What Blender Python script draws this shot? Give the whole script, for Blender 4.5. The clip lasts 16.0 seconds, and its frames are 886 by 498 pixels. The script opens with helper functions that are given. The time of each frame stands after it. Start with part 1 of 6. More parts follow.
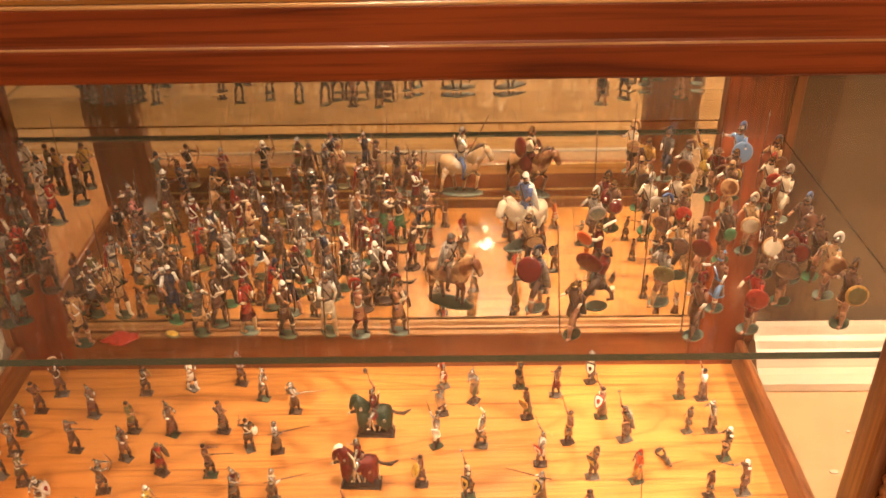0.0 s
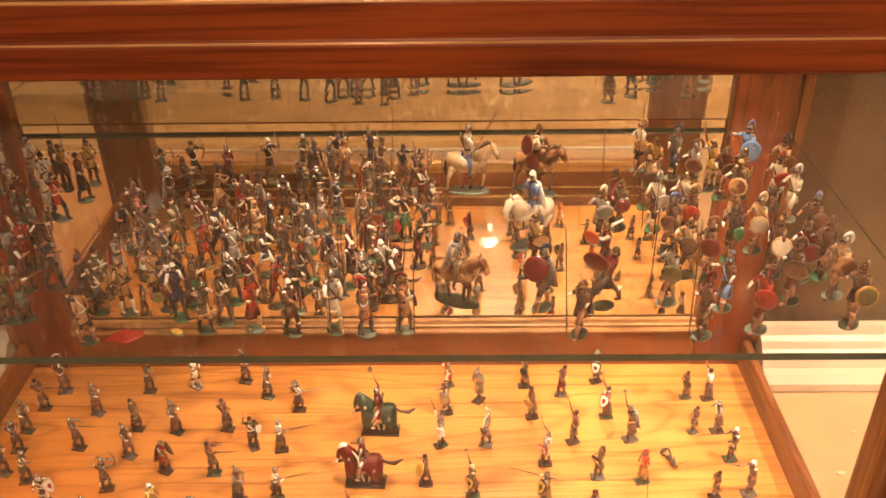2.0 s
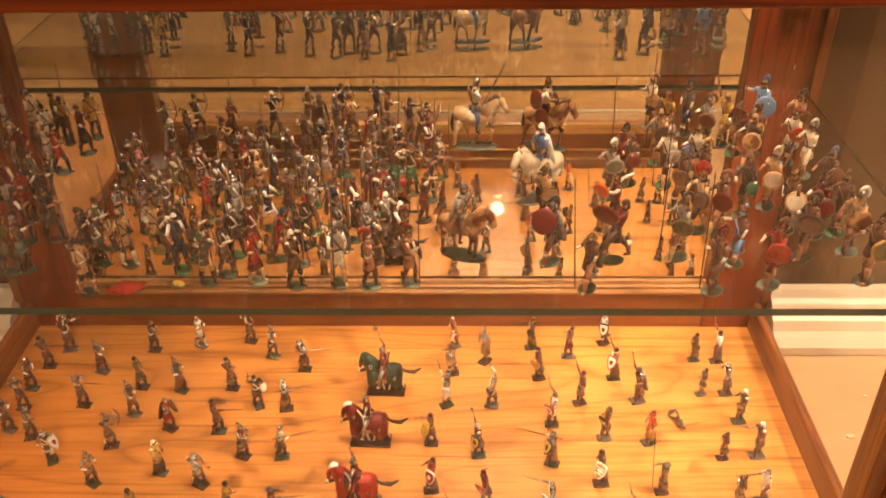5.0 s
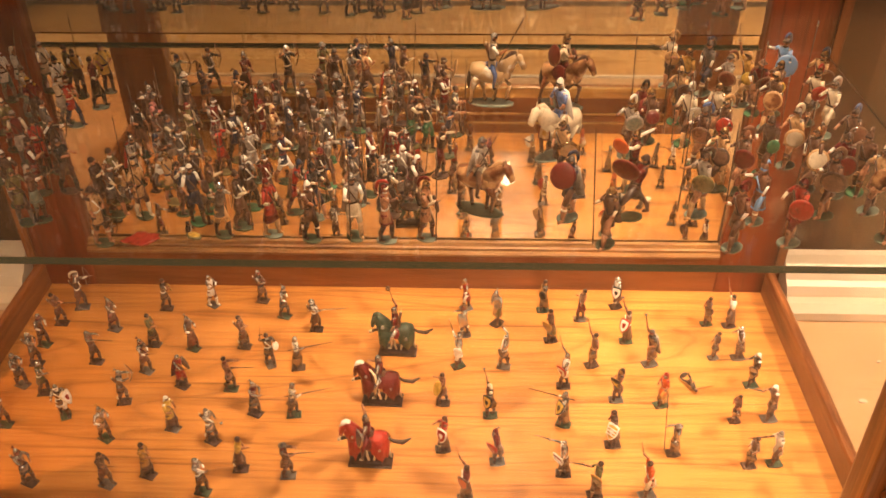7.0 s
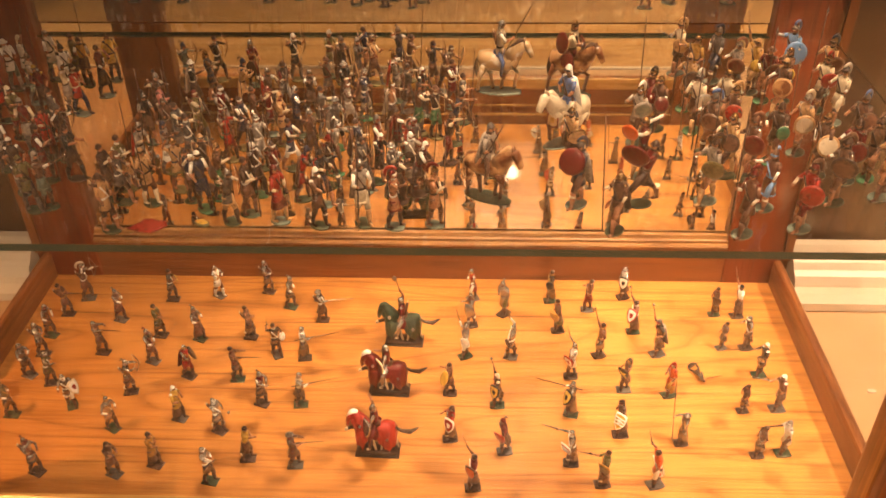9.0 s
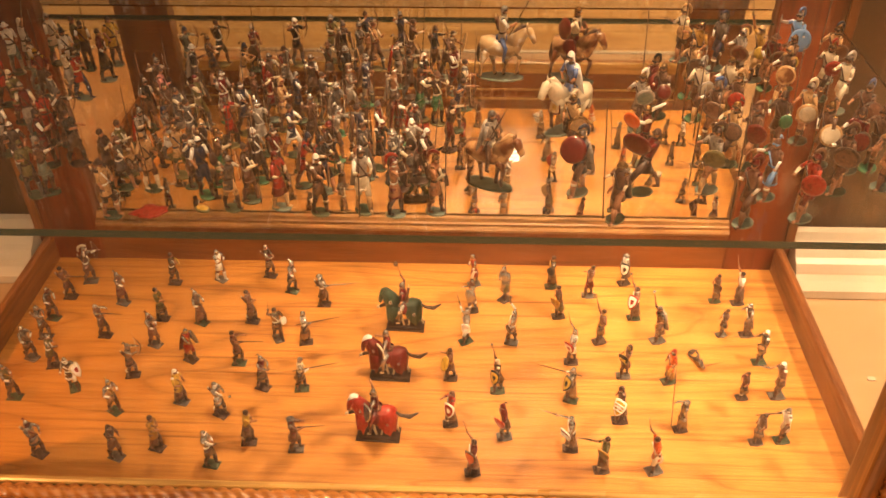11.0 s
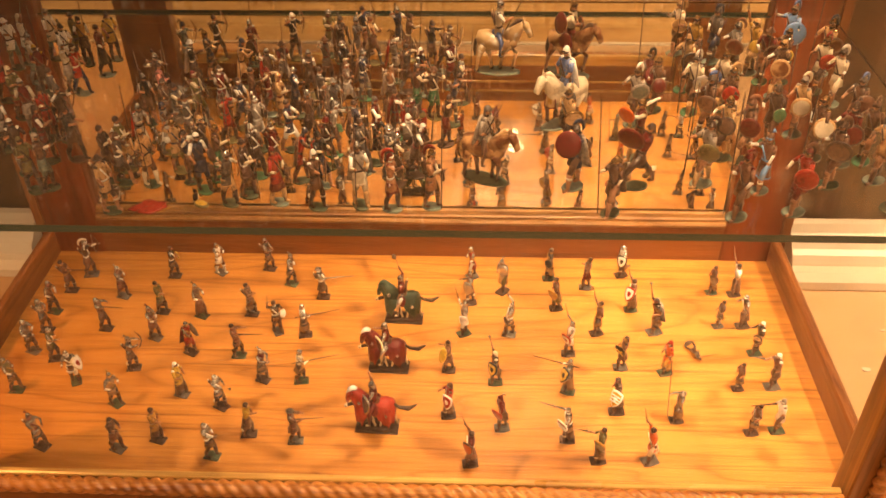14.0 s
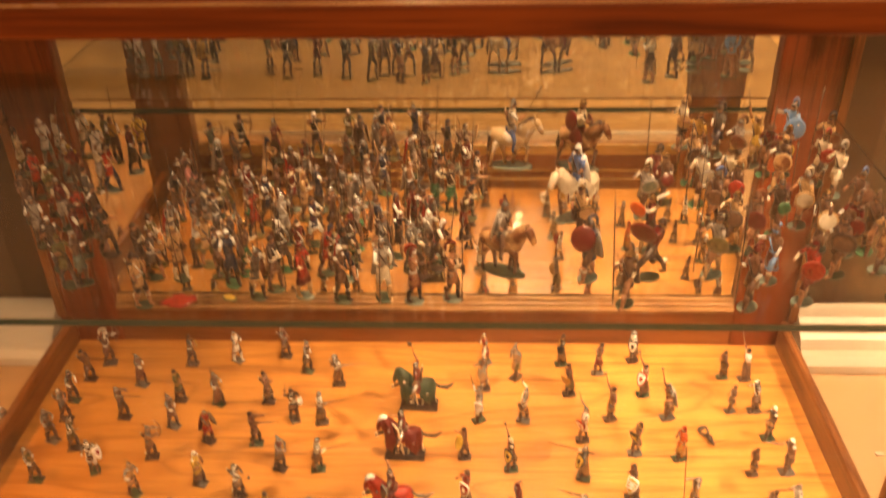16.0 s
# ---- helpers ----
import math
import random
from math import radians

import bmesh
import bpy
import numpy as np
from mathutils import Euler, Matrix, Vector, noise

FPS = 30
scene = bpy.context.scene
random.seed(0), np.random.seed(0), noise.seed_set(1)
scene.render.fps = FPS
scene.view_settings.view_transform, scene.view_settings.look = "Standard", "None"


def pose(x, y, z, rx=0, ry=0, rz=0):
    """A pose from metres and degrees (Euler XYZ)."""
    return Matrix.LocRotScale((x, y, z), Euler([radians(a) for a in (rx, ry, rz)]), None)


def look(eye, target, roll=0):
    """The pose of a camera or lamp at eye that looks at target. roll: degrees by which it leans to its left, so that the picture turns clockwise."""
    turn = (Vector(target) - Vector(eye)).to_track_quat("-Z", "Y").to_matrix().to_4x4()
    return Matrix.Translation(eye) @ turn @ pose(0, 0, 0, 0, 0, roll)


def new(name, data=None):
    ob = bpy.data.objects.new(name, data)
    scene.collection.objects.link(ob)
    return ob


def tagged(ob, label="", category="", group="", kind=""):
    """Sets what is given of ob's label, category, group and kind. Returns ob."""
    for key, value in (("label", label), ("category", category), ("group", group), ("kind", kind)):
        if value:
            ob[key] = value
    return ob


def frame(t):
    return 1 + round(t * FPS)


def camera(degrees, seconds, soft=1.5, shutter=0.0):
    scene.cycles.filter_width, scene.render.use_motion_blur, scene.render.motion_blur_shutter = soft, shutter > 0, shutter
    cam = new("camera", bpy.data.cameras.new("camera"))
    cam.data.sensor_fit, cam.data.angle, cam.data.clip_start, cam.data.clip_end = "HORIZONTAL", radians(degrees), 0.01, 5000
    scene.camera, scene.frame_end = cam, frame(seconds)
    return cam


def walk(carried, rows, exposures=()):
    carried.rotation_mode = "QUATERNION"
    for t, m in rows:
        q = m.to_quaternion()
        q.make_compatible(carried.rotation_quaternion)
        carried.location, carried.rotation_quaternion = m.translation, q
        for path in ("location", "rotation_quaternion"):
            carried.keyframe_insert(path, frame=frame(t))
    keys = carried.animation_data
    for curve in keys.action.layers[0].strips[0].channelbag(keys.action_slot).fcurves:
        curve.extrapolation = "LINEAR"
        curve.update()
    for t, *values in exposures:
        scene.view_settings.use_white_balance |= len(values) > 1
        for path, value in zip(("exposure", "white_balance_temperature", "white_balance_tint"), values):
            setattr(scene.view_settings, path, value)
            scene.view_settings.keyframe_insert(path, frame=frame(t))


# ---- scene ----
cam = camera(53.33, 16.0, soft=1.5, shutter=0.9)
# seconds, eye x, y, z in metres from the middle of the tray's rear edge, then yaw, pitch and lean in degrees
EXPOSURES = [(0.0, 0.22, 5950, 10), (4.0, 0.2, 6000, 10), (5.0, -0.05, 6150, 10), (7.5, 0.02, 6250, 10), (9.0, 0.02, 6350, 10), (13.0, 0.0, 7250, 10), (16.0, 0.02, 7200, 10)]
ROWS = [
    (0.0, 0.1042, -0.9787, 0.8031, 0.68, -31.80, -0.98),
    (0.5, 0.1033, -0.9785, 0.8015, 0.81, -32.24, -0.40),
    (1.0, 0.1032, -0.9766, 0.8010, 0.80, -31.70, -0.71),
    (1.5, 0.1020, -0.9712, 0.8011, 0.88, -31.84, -0.67),
    (2.0, 0.1013, -0.9742, 0.8012, 0.92, -31.94, -0.88),
    (2.5, 0.1029, -0.9756, 0.8019, 0.76, -31.77, -0.65),
    (3.0, 0.1030, -0.9766, 0.8026, 0.80, -31.78, -0.48),
    (3.5, 0.1021, -0.9722, 0.8008, 0.93, -31.46, -0.62),
    (4.0, 0.1023, -0.9693, 0.7975, 1.15, -31.70, -0.65),
    (4.5, 0.1037, -0.9712, 0.7909, 1.33, -32.83, -0.88),
    (5.0, 0.1030, -0.9705, 0.7804, 1.60, -33.80, -0.90),
    (7.5, 0.0923, -0.9760, 0.7641, 2.18, -35.62, -0.61),
    (8.0, 0.0906, -0.9768, 0.7635, 2.35, -35.18, -0.87),
    (8.5, 0.0889, -0.9762, 0.7623, 2.39, -35.51, -0.74),
    (9.0, 0.0903, -0.9767, 0.7571, 2.41, -35.83, -0.80),
    (9.5, 0.0900, -0.9757, 0.7557, 2.46, -36.29, -0.61),
    (12.0, 0.0949, -0.9744, 0.7635, 3.06, -37.25, -0.86),
    (12.5, 0.0958, -0.9818, 0.7519, 3.57, -37.49, -1.22),
    (13.0, 0.0944, -0.9746, 0.7648, 3.02, -37.77, -0.76),
    (13.5, 0.0952, -0.9762, 0.7660, 3.21, -37.80, -0.96),
    (14.0, 0.0961, -0.9778, 0.7675, 2.75, -37.63, -0.84),
    (14.5, 0.0952, -0.9870, 0.7610, 2.74, -36.49, -0.78),
    (15.0, 0.0946, -0.9850, 0.7671, 3.05, -36.12, -1.19),
    (15.5, 0.0897, -0.9818, 0.7774, 2.72, -35.36, -0.80),
    (16.0, 0.0817, -0.9939, 0.7913, 2.80, -32.45, -1.27),
]
walk(cam, [(t, pose(x, y, z, 90 + pitch, 0, yaw) @ pose(0, 0, 0, 0, 0, lean)) for t, x, y, z, yaw, pitch, lean in ROWS],
     EXPOSURES)

# ---- light: a dim warm room with small ceiling spots and added fill spots ----
world = bpy.data.worlds.new("room_world")
world.use_nodes = True
scene.world = world
world.node_tree.nodes["Background"].inputs[0].default_value = (1.0, 0.72, 0.45, 1)
world.node_tree.nodes["Background"].inputs[1].default_value = 0.03
scene.view_settings.exposure = 0.0
CEILING = 1.90          # height over the tray
FLOOR = -0.86


def spot_light(x, y, tx, ty, watts, cone, colour, blend=0.8, size=0.015):
    lamp = bpy.data.lights.new("spot_beam", "SPOT")
    lamp.energy, lamp.color, lamp.spot_size, lamp.spot_blend, lamp.shadow_soft_size = watts, colour, radians(cone), blend, size
    ob = new("spot_beam", lamp)
    ob.matrix_world = look((x, y, CEILING - 0.12), (tx, ty, 0.1))
    return ob


# place, aim, watts, cone and colour of each ceiling spot, unseen fill spots included
AMBER, WARM, STRAW = (1.0, 0.40, 0.10), (1.0, 0.64, 0.34), (1.0, 0.66, 0.38)
SPOTS_AND_FILL = [(0.245, -2.175, 0.15, -0.32, 112, 60, STRAW), (-0.40, -0.46, -0.26, -0.48, 5.6, 58, AMBER), (0.28, -0.36, 0.255, -0.23, 130, 40, STRAW),
         # this row and the next: unseen spots added to brighten counter and room floor
         (1.30, -0.45, 1.00, -0.25, 272, 60, STRAW), (-1.25, -0.80, -0.74, -0.50, 150, 30, AMBER),
         (-2.42, -3.2, -1.5, -3.4, 230, 78, WARM), (2.2, -3.3, 1.4, -3.2, 1000, 85, WARM),
         (0.14, -0.05, 0.09, -0.09, 46, 36, STRAW)]
for spot in SPOTS_AND_FILL:
    spot_light(*spot)

# ---- materials ----
def node_mat(name):
    m = bpy.data.materials.new(name)
    m.use_nodes = True
    t = m.node_tree
    return m, t, t.nodes["Principled BSDF"]


def link(t, a, b):
    t.links.new(a, b)


def ramp(t, fac, stops):
    n = t.nodes.new("ShaderNodeValToRGB")
    e = n.color_ramp.elements
    while len(e) < len(stops):
        e.new(0.5)
    for i, (p, c) in enumerate(stops):
        e[i].position, e[i].color = p, (*c, 1)
    link(t, fac, n.inputs[0])
    return n.outputs[0]


def coords(t, scale, space="Object"):
    c = t.nodes.new("ShaderNodeTexCoord")
    m = t.nodes.new("ShaderNodeMapping")
    m.inputs["Scale"].default_value = scale
    link(t, c.outputs[space], m.inputs[0])
    return m.outputs[0]


def noise_tex(t, vec, scale, detail=4.0, rough=0.55, distort=0.0):
    n = t.nodes.new("ShaderNodeTexNoise")
    n.inputs["Scale"].default_value, n.inputs["Detail"].default_value = scale, detail
    n.inputs["Roughness"].default_value, n.inputs["Distortion"].default_value = rough, distort
    link(t, vec, n.inputs["Vector"])
    return n.outputs["Fac"]


def mix_rgb(t, a, b, fac, mode="MULTIPLY"):
    n = t.nodes.new("ShaderNodeMix")
    n.data_type, n.blend_type = "RGBA", mode
    for sock, v in ((n.inputs[6], a), (n.inputs[7], b), (n.inputs[0], fac)):
        if isinstance(v, (int, float)):
            sock.default_value = v
        elif isinstance(v, tuple):
            sock.default_value = (*v, 1)
        else:
            link(t, v, sock)
    return n.outputs[2]


def bump(t, p, height, strength, distance=0.001):
    b = t.nodes.new("ShaderNodeBump")
    b.inputs["Strength"].default_value, b.inputs["Distance"].default_value = strength, distance
    link(t, height, b.inputs["Height"])
    link(t, b.outputs[0], p.inputs["Normal"])


def wood(name, light, mid, dark, axis=0, rough=0.32, coat=0.35, rings=9.0, turns=9.0, pore=0.75, streak=0.0, gloss=0.5, fine=False):
    """Varnished wood with long figure, cathedral rings and fine pores along an axis."""
    m, t, p = node_mat(name)
    s = [1.0, 1.0, 1.0]
    s[axis] = 0.10
    vec = coords(t, tuple(s))
    wide = noise_tex(t, vec, rings, 3.0, 0.5, 0.6)
    w = t.nodes.new("ShaderNodeMath")
    w.operation = "MULTIPLY"
    link(t, wide, w.inputs[0])
    w.inputs[1].default_value = turns
    f = t.nodes.new("ShaderNodeMath")
    f.operation = "PINGPONG"
    link(t, w.outputs[0], f.inputs[0])
    f.inputs[1].default_value = 1.0
    figure = ramp(t, f.outputs[0], [(0.0, dark), (0.10, mid), (0.32, light), (1.0, light)] if fine else [(0.0, dark), (0.22, mid), (0.7, light), (1.0, mid)])
    s2 = [260.0, 260.0, 260.0]
    s2[axis] = 7.0
    pores = noise_tex(t, coords(t, tuple(s2)), 1.0, 3.0, 0.6)
    pore_col = ramp(t, pores, [(0.36, (0.55, 0.5, 0.46)), (0.52, (1, 1, 1))])
    col = mix_rgb(t, figure, pore_col, pore)
    if streak:
        s3 = [34.0, 34.0, 34.0]
        s3[axis] = 2.2
        lines = noise_tex(t, coords(t, tuple(s3)), 1.0, 5.0, 0.62, 0.5)
        col = mix_rgb(t, col, ramp(t, lines, [(0.34, (0.40, 0.31, 0.22)), (0.42, (0.74, 0.67, 0.58)), (0.50, (1, 1, 1)), (0.66, (1.0, 1.0, 1.0))]), streak)
        glow = noise_tex(t, coords(t, (0.5, 1.0, 1.0)), 9.0, 3.0, 0.5)
        col = mix_rgb(t, col, ramp(t, glow, [(0.34, (0.80, 0.75, 0.66)), (0.62, (1, 1, 1))]), streak)
    if fine:
        s4 = [150.0, 150.0, 150.0]
        s4[axis] = 3.0
        dashes = noise_tex(t, coords(t, tuple(s4)), 1.0, 2.0, 0.5, 0.3)
        col = mix_rgb(t, col, ramp(t, dashes, [(0.28, (0.42, 0.30, 0.20)), (0.40, (1, 1, 1))]), 0.75)
    patch = noise_tex(t, coords(t, (1, 1, 1)), 5.0, 4.0, 0.6)
    col = mix_rgb(t, col, ramp(t, patch, [(0.3, (0.80, 0.78, 0.74)), (0.7, (1, 1, 1))]), 1.0)
    link(t, col, p.inputs["Base Color"])
    r = ramp(t, patch, [(0.3, (rough + 0.1,) * 3), (0.75, (rough - 0.05,) * 3)])
    link(t, r, p.inputs["Roughness"])
    p.inputs["Coat Weight"].default_value, p.inputs["Coat Roughness"].default_value = coat, 0.18
    p.inputs["Specular IOR Level"].default_value = gloss
    bump(t, p, pores, 0.12, 0.0006)
    return m


def plaster(name, light, dark, rough=0.6, scale=14.0, coat=0.0):
    m, t, p = node_mat(name)
    n = noise_tex(t, coords(t, (1, 1, 1)), scale, 6.0, 0.6)
    fine = noise_tex(t, coords(t, (1, 1, 1)), 420.0, 2.0, 0.5)
    link(t, ramp(t, n, [(0.3, dark), (0.7, light)]), p.inputs["Base Color"])
    p.inputs["Roughness"].default_value = rough
    p.inputs["Coat Weight"].default_value, p.inputs["Coat Roughness"].default_value = coat, 0.2
    bump(t, p, fine, 0.1, 0.0004)
    return m


OAK = wood("golden_oak_board", (0.60, 0.262, 0.060), (0.52, 0.216, 0.048), (0.40, 0.162, 0.034), 0, 0.34, 0.22, 4.0, 42.0, 0.4, 0.5, fine=True)
MAHOGANY = wood("red_mahogany", (0.235, 0.051, 0.010), (0.205, 0.043, 0.0088), (0.15, 0.031, 0.0075), 0, 0.42, 0.0, 9.0, 16.0, 0.8, 0.35, 0.22, fine=True)
# golden colour stands in for lamp glare on the cornice top
TOP_GLARE = wood("golden_top_glare", (0.58, 0.28, 0.06), (0.5, 0.22, 0.045), (0.38, 0.15, 0.03), 0, 0.3, 0.3, 6.0, 7.0, 0.5, 0.4)
# pale wood colour paints the highlight along the cornice edges
EDGE_HIGHLIGHT = wood("pale_edge_highlight", (0.62, 0.36, 0.15), (0.55, 0.30, 0.12), (0.4, 0.2, 0.07), 0, 0.2, 0.8, 20.0)
MAHOGANY_UP = wood("red_mahogany_upright", (0.235, 0.043, 0.007), (0.17, 0.029, 0.005), (0.085, 0.014, 0.004), 2, 0.38, 0.2, 7.0, 7.0, 0.75, 0.5)
# golden front posts; on the rear posts this paints a lit edge
GOLDEN_UP_AND_LIT_EDGE = wood("golden_upright_and_lit_edge", (0.30, 0.11, 0.028), (0.24, 0.082, 0.02), (0.15, 0.045, 0.012), 2, 0.36, 0.2, 9.0)
WALNUT = wood("brown_stained_oak", (0.26, 0.085, 0.022), (0.20, 0.062, 0.016), (0.115, 0.033, 0.010), 0, 0.38, 0.15, 7.0, 6.0, 0.6, 0.5)
WALNUT_SIDE = wood("brown_stained_oak_side", (0.30, 0.11, 0.03), (0.23, 0.08, 0.021), (0.14, 0.044, 0.013), 1, 0.34, 0.3, 9.0)
BEAD = wood("pale_bead_moulding", (0.38, 0.19, 0.06), (0.33, 0.155, 0.047), (0.22, 0.095, 0.028), 0, 0.38, 0.3, 12.0)
# pale front bead; on the rail ledges it paints a glint
PALE_BEAD_AND_GLINT = wood("pale_bead_and_glint", (0.64, 0.40, 0.13), (0.56, 0.33, 0.10), (0.42, 0.22, 0.06), 0, 0.25, 0.5, 12.0)
ROPE = wood("carved_rope_moulding", (0.58, 0.25, 0.07), (0.48, 0.18, 0.048), (0.28, 0.09, 0.025), 0, 0.34, 0.35, 20.0)
PALE = wood("pale_maple_counter", (0.63, 0.40, 0.225), (0.615, 0.385, 0.212), (0.58, 0.355, 0.185), 0, 0.32, 0.35, 5.0, 9.0, 0.25)
CREAM = plaster("cream_painted_moulding", (0.66, 0.57, 0.45), (0.60, 0.51, 0.40), 0.35, 9.0)
WALL = plaster("tan_painted_wall", (0.115, 0.077, 0.042), (0.095, 0.062, 0.034), 0.7, 4.0)
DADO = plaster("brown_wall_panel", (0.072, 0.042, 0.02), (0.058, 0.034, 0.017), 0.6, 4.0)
CEIL = plaster("off_white_ceiling", (0.78, 0.75, 0.70), (0.74, 0.70, 0.64), 0.8, 3.0)
ROOMFLOOR = wood("room_floor_boards", (0.55, 0.33, 0.135), (0.48, 0.27, 0.10), (0.37, 0.195, 0.07), 0, 0.45, 0.05, 5.0)

MIRROR, _t, _p = node_mat("silvered_mirror")
_p.inputs["Metallic"].default_value, _p.inputs["Roughness"].default_value = 1.0, 0.0
_p.inputs["Base Color"].default_value = (0.80, 0.80, 0.76, 1)


def dust_veil_mirror(name, dust):
    """Silvered glass; its thin uneven film of dust also paints a veil over dark reflections."""
    m, t, p = node_mat(name)
    p.inputs["Metallic"].default_value, p.inputs["Roughness"].default_value = 1.0, 0.015
    p.inputs["Base Color"].default_value = (0.80, 0.80, 0.76, 1)
    film, over = t.nodes.new("ShaderNodeBsdfDiffuse"), t.nodes.new("ShaderNodeMixShader")
    film.inputs[0].default_value = (0.62, 0.58, 0.50, 1)
    wipes = noise_tex(t, coords(t, (2.0, 2.0, 5.0)), 3.0, 4.0, 0.6, 0.8)
    link(t, ramp(t, wipes, [(0.3, (dust * 0.6,) * 3), (0.7, (dust * 1.4,) * 3)]), over.inputs[0])
    link(t, p.outputs[0], over.inputs[1])
    link(t, film.outputs[0], over.inputs[2])
    link(t, over.outputs[0], t.nodes["Material Output"].inputs[0])
    return m


DUST_VEIL_MIRROR = dust_veil_mirror("dust_veil_silvered_mirror", 0.10)


def sheet_glass(name, tint, haze=0.0):
    m, t, p = node_mat(name)
    p.inputs["Base Color"].default_value = (*tint, 1)
    p.inputs["Roughness"].default_value, p.inputs["Transmission Weight"].default_value, p.inputs["IOR"].default_value = haze, 1.0, 1.5
    return m


GLASS = sheet_glass("clear_sheet_glass", (0.985, 0.99, 0.985))
GLASS_EDGE, _t, _p = node_mat("green_glass_edge")
_p.inputs["Base Color"].default_value = (0.045, 0.075, 0.058, 1)
_p.inputs["Roughness"].default_value = 0.25


def thin_glass(name, dust=0.0):
    """A clean pane: clear, with a mirror-like sheen that grows at a grazing angle."""
    m = bpy.data.materials.new(name)
    m.use_nodes = True
    t = m.node_tree
    t.nodes.clear()
    out, mix = t.nodes.new("ShaderNodeOutputMaterial"), t.nodes.new("ShaderNodeMixShader")
    clear, shine, facing = t.nodes.new("ShaderNodeBsdfTransparent"), t.nodes.new("ShaderNodeBsdfGlossy"), t.nodes.new("ShaderNodeLayerWeight")
    power, scale = t.nodes.new("ShaderNodeMath"), t.nodes.new("ShaderNodeMath")
    power.operation, scale.operation = "POWER", "MULTIPLY_ADD"
    power.inputs[1].default_value, scale.inputs[1].default_value, scale.inputs[2].default_value = 5.0, 0.25, 0.022
    shine.inputs["Roughness"].default_value = 0.0
    clear.inputs[0].default_value = (0.985, 0.99, 0.985, 1)
    for a, b in ((facing.outputs["Facing"], power.inputs[0]), (power.outputs[0], scale.inputs[0]), (scale.outputs[0], mix.inputs[0]),
                 (clear.outputs[0], mix.inputs[1]), (shine.outputs[0], mix.inputs[2])):
        link(t, a, b)
    if dust:
        # a thin film of dust and wiping marks
        film, over = t.nodes.new("ShaderNodeBsdfDiffuse"), t.nodes.new("ShaderNodeMixShader")
        film.inputs[0].default_value = (0.8, 0.78, 0.74, 1)
        wipes = noise_tex(t, coords(t, (3.0, 3.0, 1.2)), 4.0, 5.0, 0.6, 1.2)
        link(t, ramp(t, wipes, [(0.32, (dust * 0.45,) * 3), (0.5, (dust,) * 3), (0.7, (dust * 1.8,) * 3)]), over.inputs[0])
        link(t, mix.outputs[0], over.inputs[1])
        link(t, film.outputs[0], over.inputs[2])
        mix = over
    link(t, mix.outputs[0], out.inputs[0])
    return m


PANE = thin_glass("clear_window_pane")
DUSTY = thin_glass("dusty_front_pane", 0.012)
GLOW, _t, _p = node_mat("lit_bulb_glass")
_p.inputs["Emission Color"].default_value, _p.inputs["Emission Strength"].default_value = (1.0, 0.8, 0.55, 1), 130.0
WHITE_METAL = plaster("white_enamel", (0.75, 0.74, 0.70), (0.7, 0.68, 0.64), 0.35, 20.0)

# ---- mesh helpers ----
def mesh_ob(name, verts, faces, mats, parent=None, idx=None, smooth=False):
    me = bpy.data.meshes.new(name)
    me.from_pydata(verts, [], faces)
    for m in mats if isinstance(mats, (list, tuple)) else [mats]:
        me.materials.append(m)
    if idx:
        me.polygons.foreach_set("material_index", idx)
    if smooth:
        me.polygons.foreach_set("use_smooth", [True] * len(me.polygons))
    ob = new(name, me)
    if parent:
        ob.parent = parent
    return ob


def box_ob(name, x0, x1, y0, y1, z0, z1, mat, parent=None, bevel=0.0015):
    bm = bmesh.new()
    bmesh.ops.create_cube(bm, size=1.0, matrix=Matrix.LocRotScale(((x0 + x1) / 2, (y0 + y1) / 2, (z0 + z1) / 2), None, (x1 - x0, y1 - y0, z1 - z0)))
    if bevel:
        bmesh.ops.bevel(bm, geom=bm.edges[:], offset=bevel, segments=2, affect="EDGES", profile=0.6)
    me = bpy.data.meshes.new(name)
    bm.to_mesh(me)
    bm.free()
    me.materials.append(mat)
    ob = new(name, me)
    if parent:
        ob.parent = parent
    return ob


def moulding(name, profile, axis, a, b, mat, parent=None, smooth=False):
    """A closed profile drawn along x (profile in y, z), y (in x, z) or z (in x, y)."""
    n, verts = len(profile), []
    for s in (a, b):
        for u, v in profile:
            verts.append({"x": (s, u, v), "y": (u, s, v), "z": (u, v, s)}[axis])
    faces = [(i, (i + 1) % n, n + (i + 1) % n, n + i) for i in range(n)] + [tuple(range(n)), tuple(range(2 * n - 1, n - 1, -1))]
    ob = mesh_ob(name, verts, faces, mat, parent, smooth=smooth)
    bm = bmesh.new()
    bm.from_mesh(ob.data)
    bmesh.ops.recalc_face_normals(bm, faces=bm.faces[:])
    bm.to_mesh(ob.data)
    bm.free()
    return ob


def empty(name, label, category, kind="", group=""):
    return tagged(new(name), label, category, group, kind)


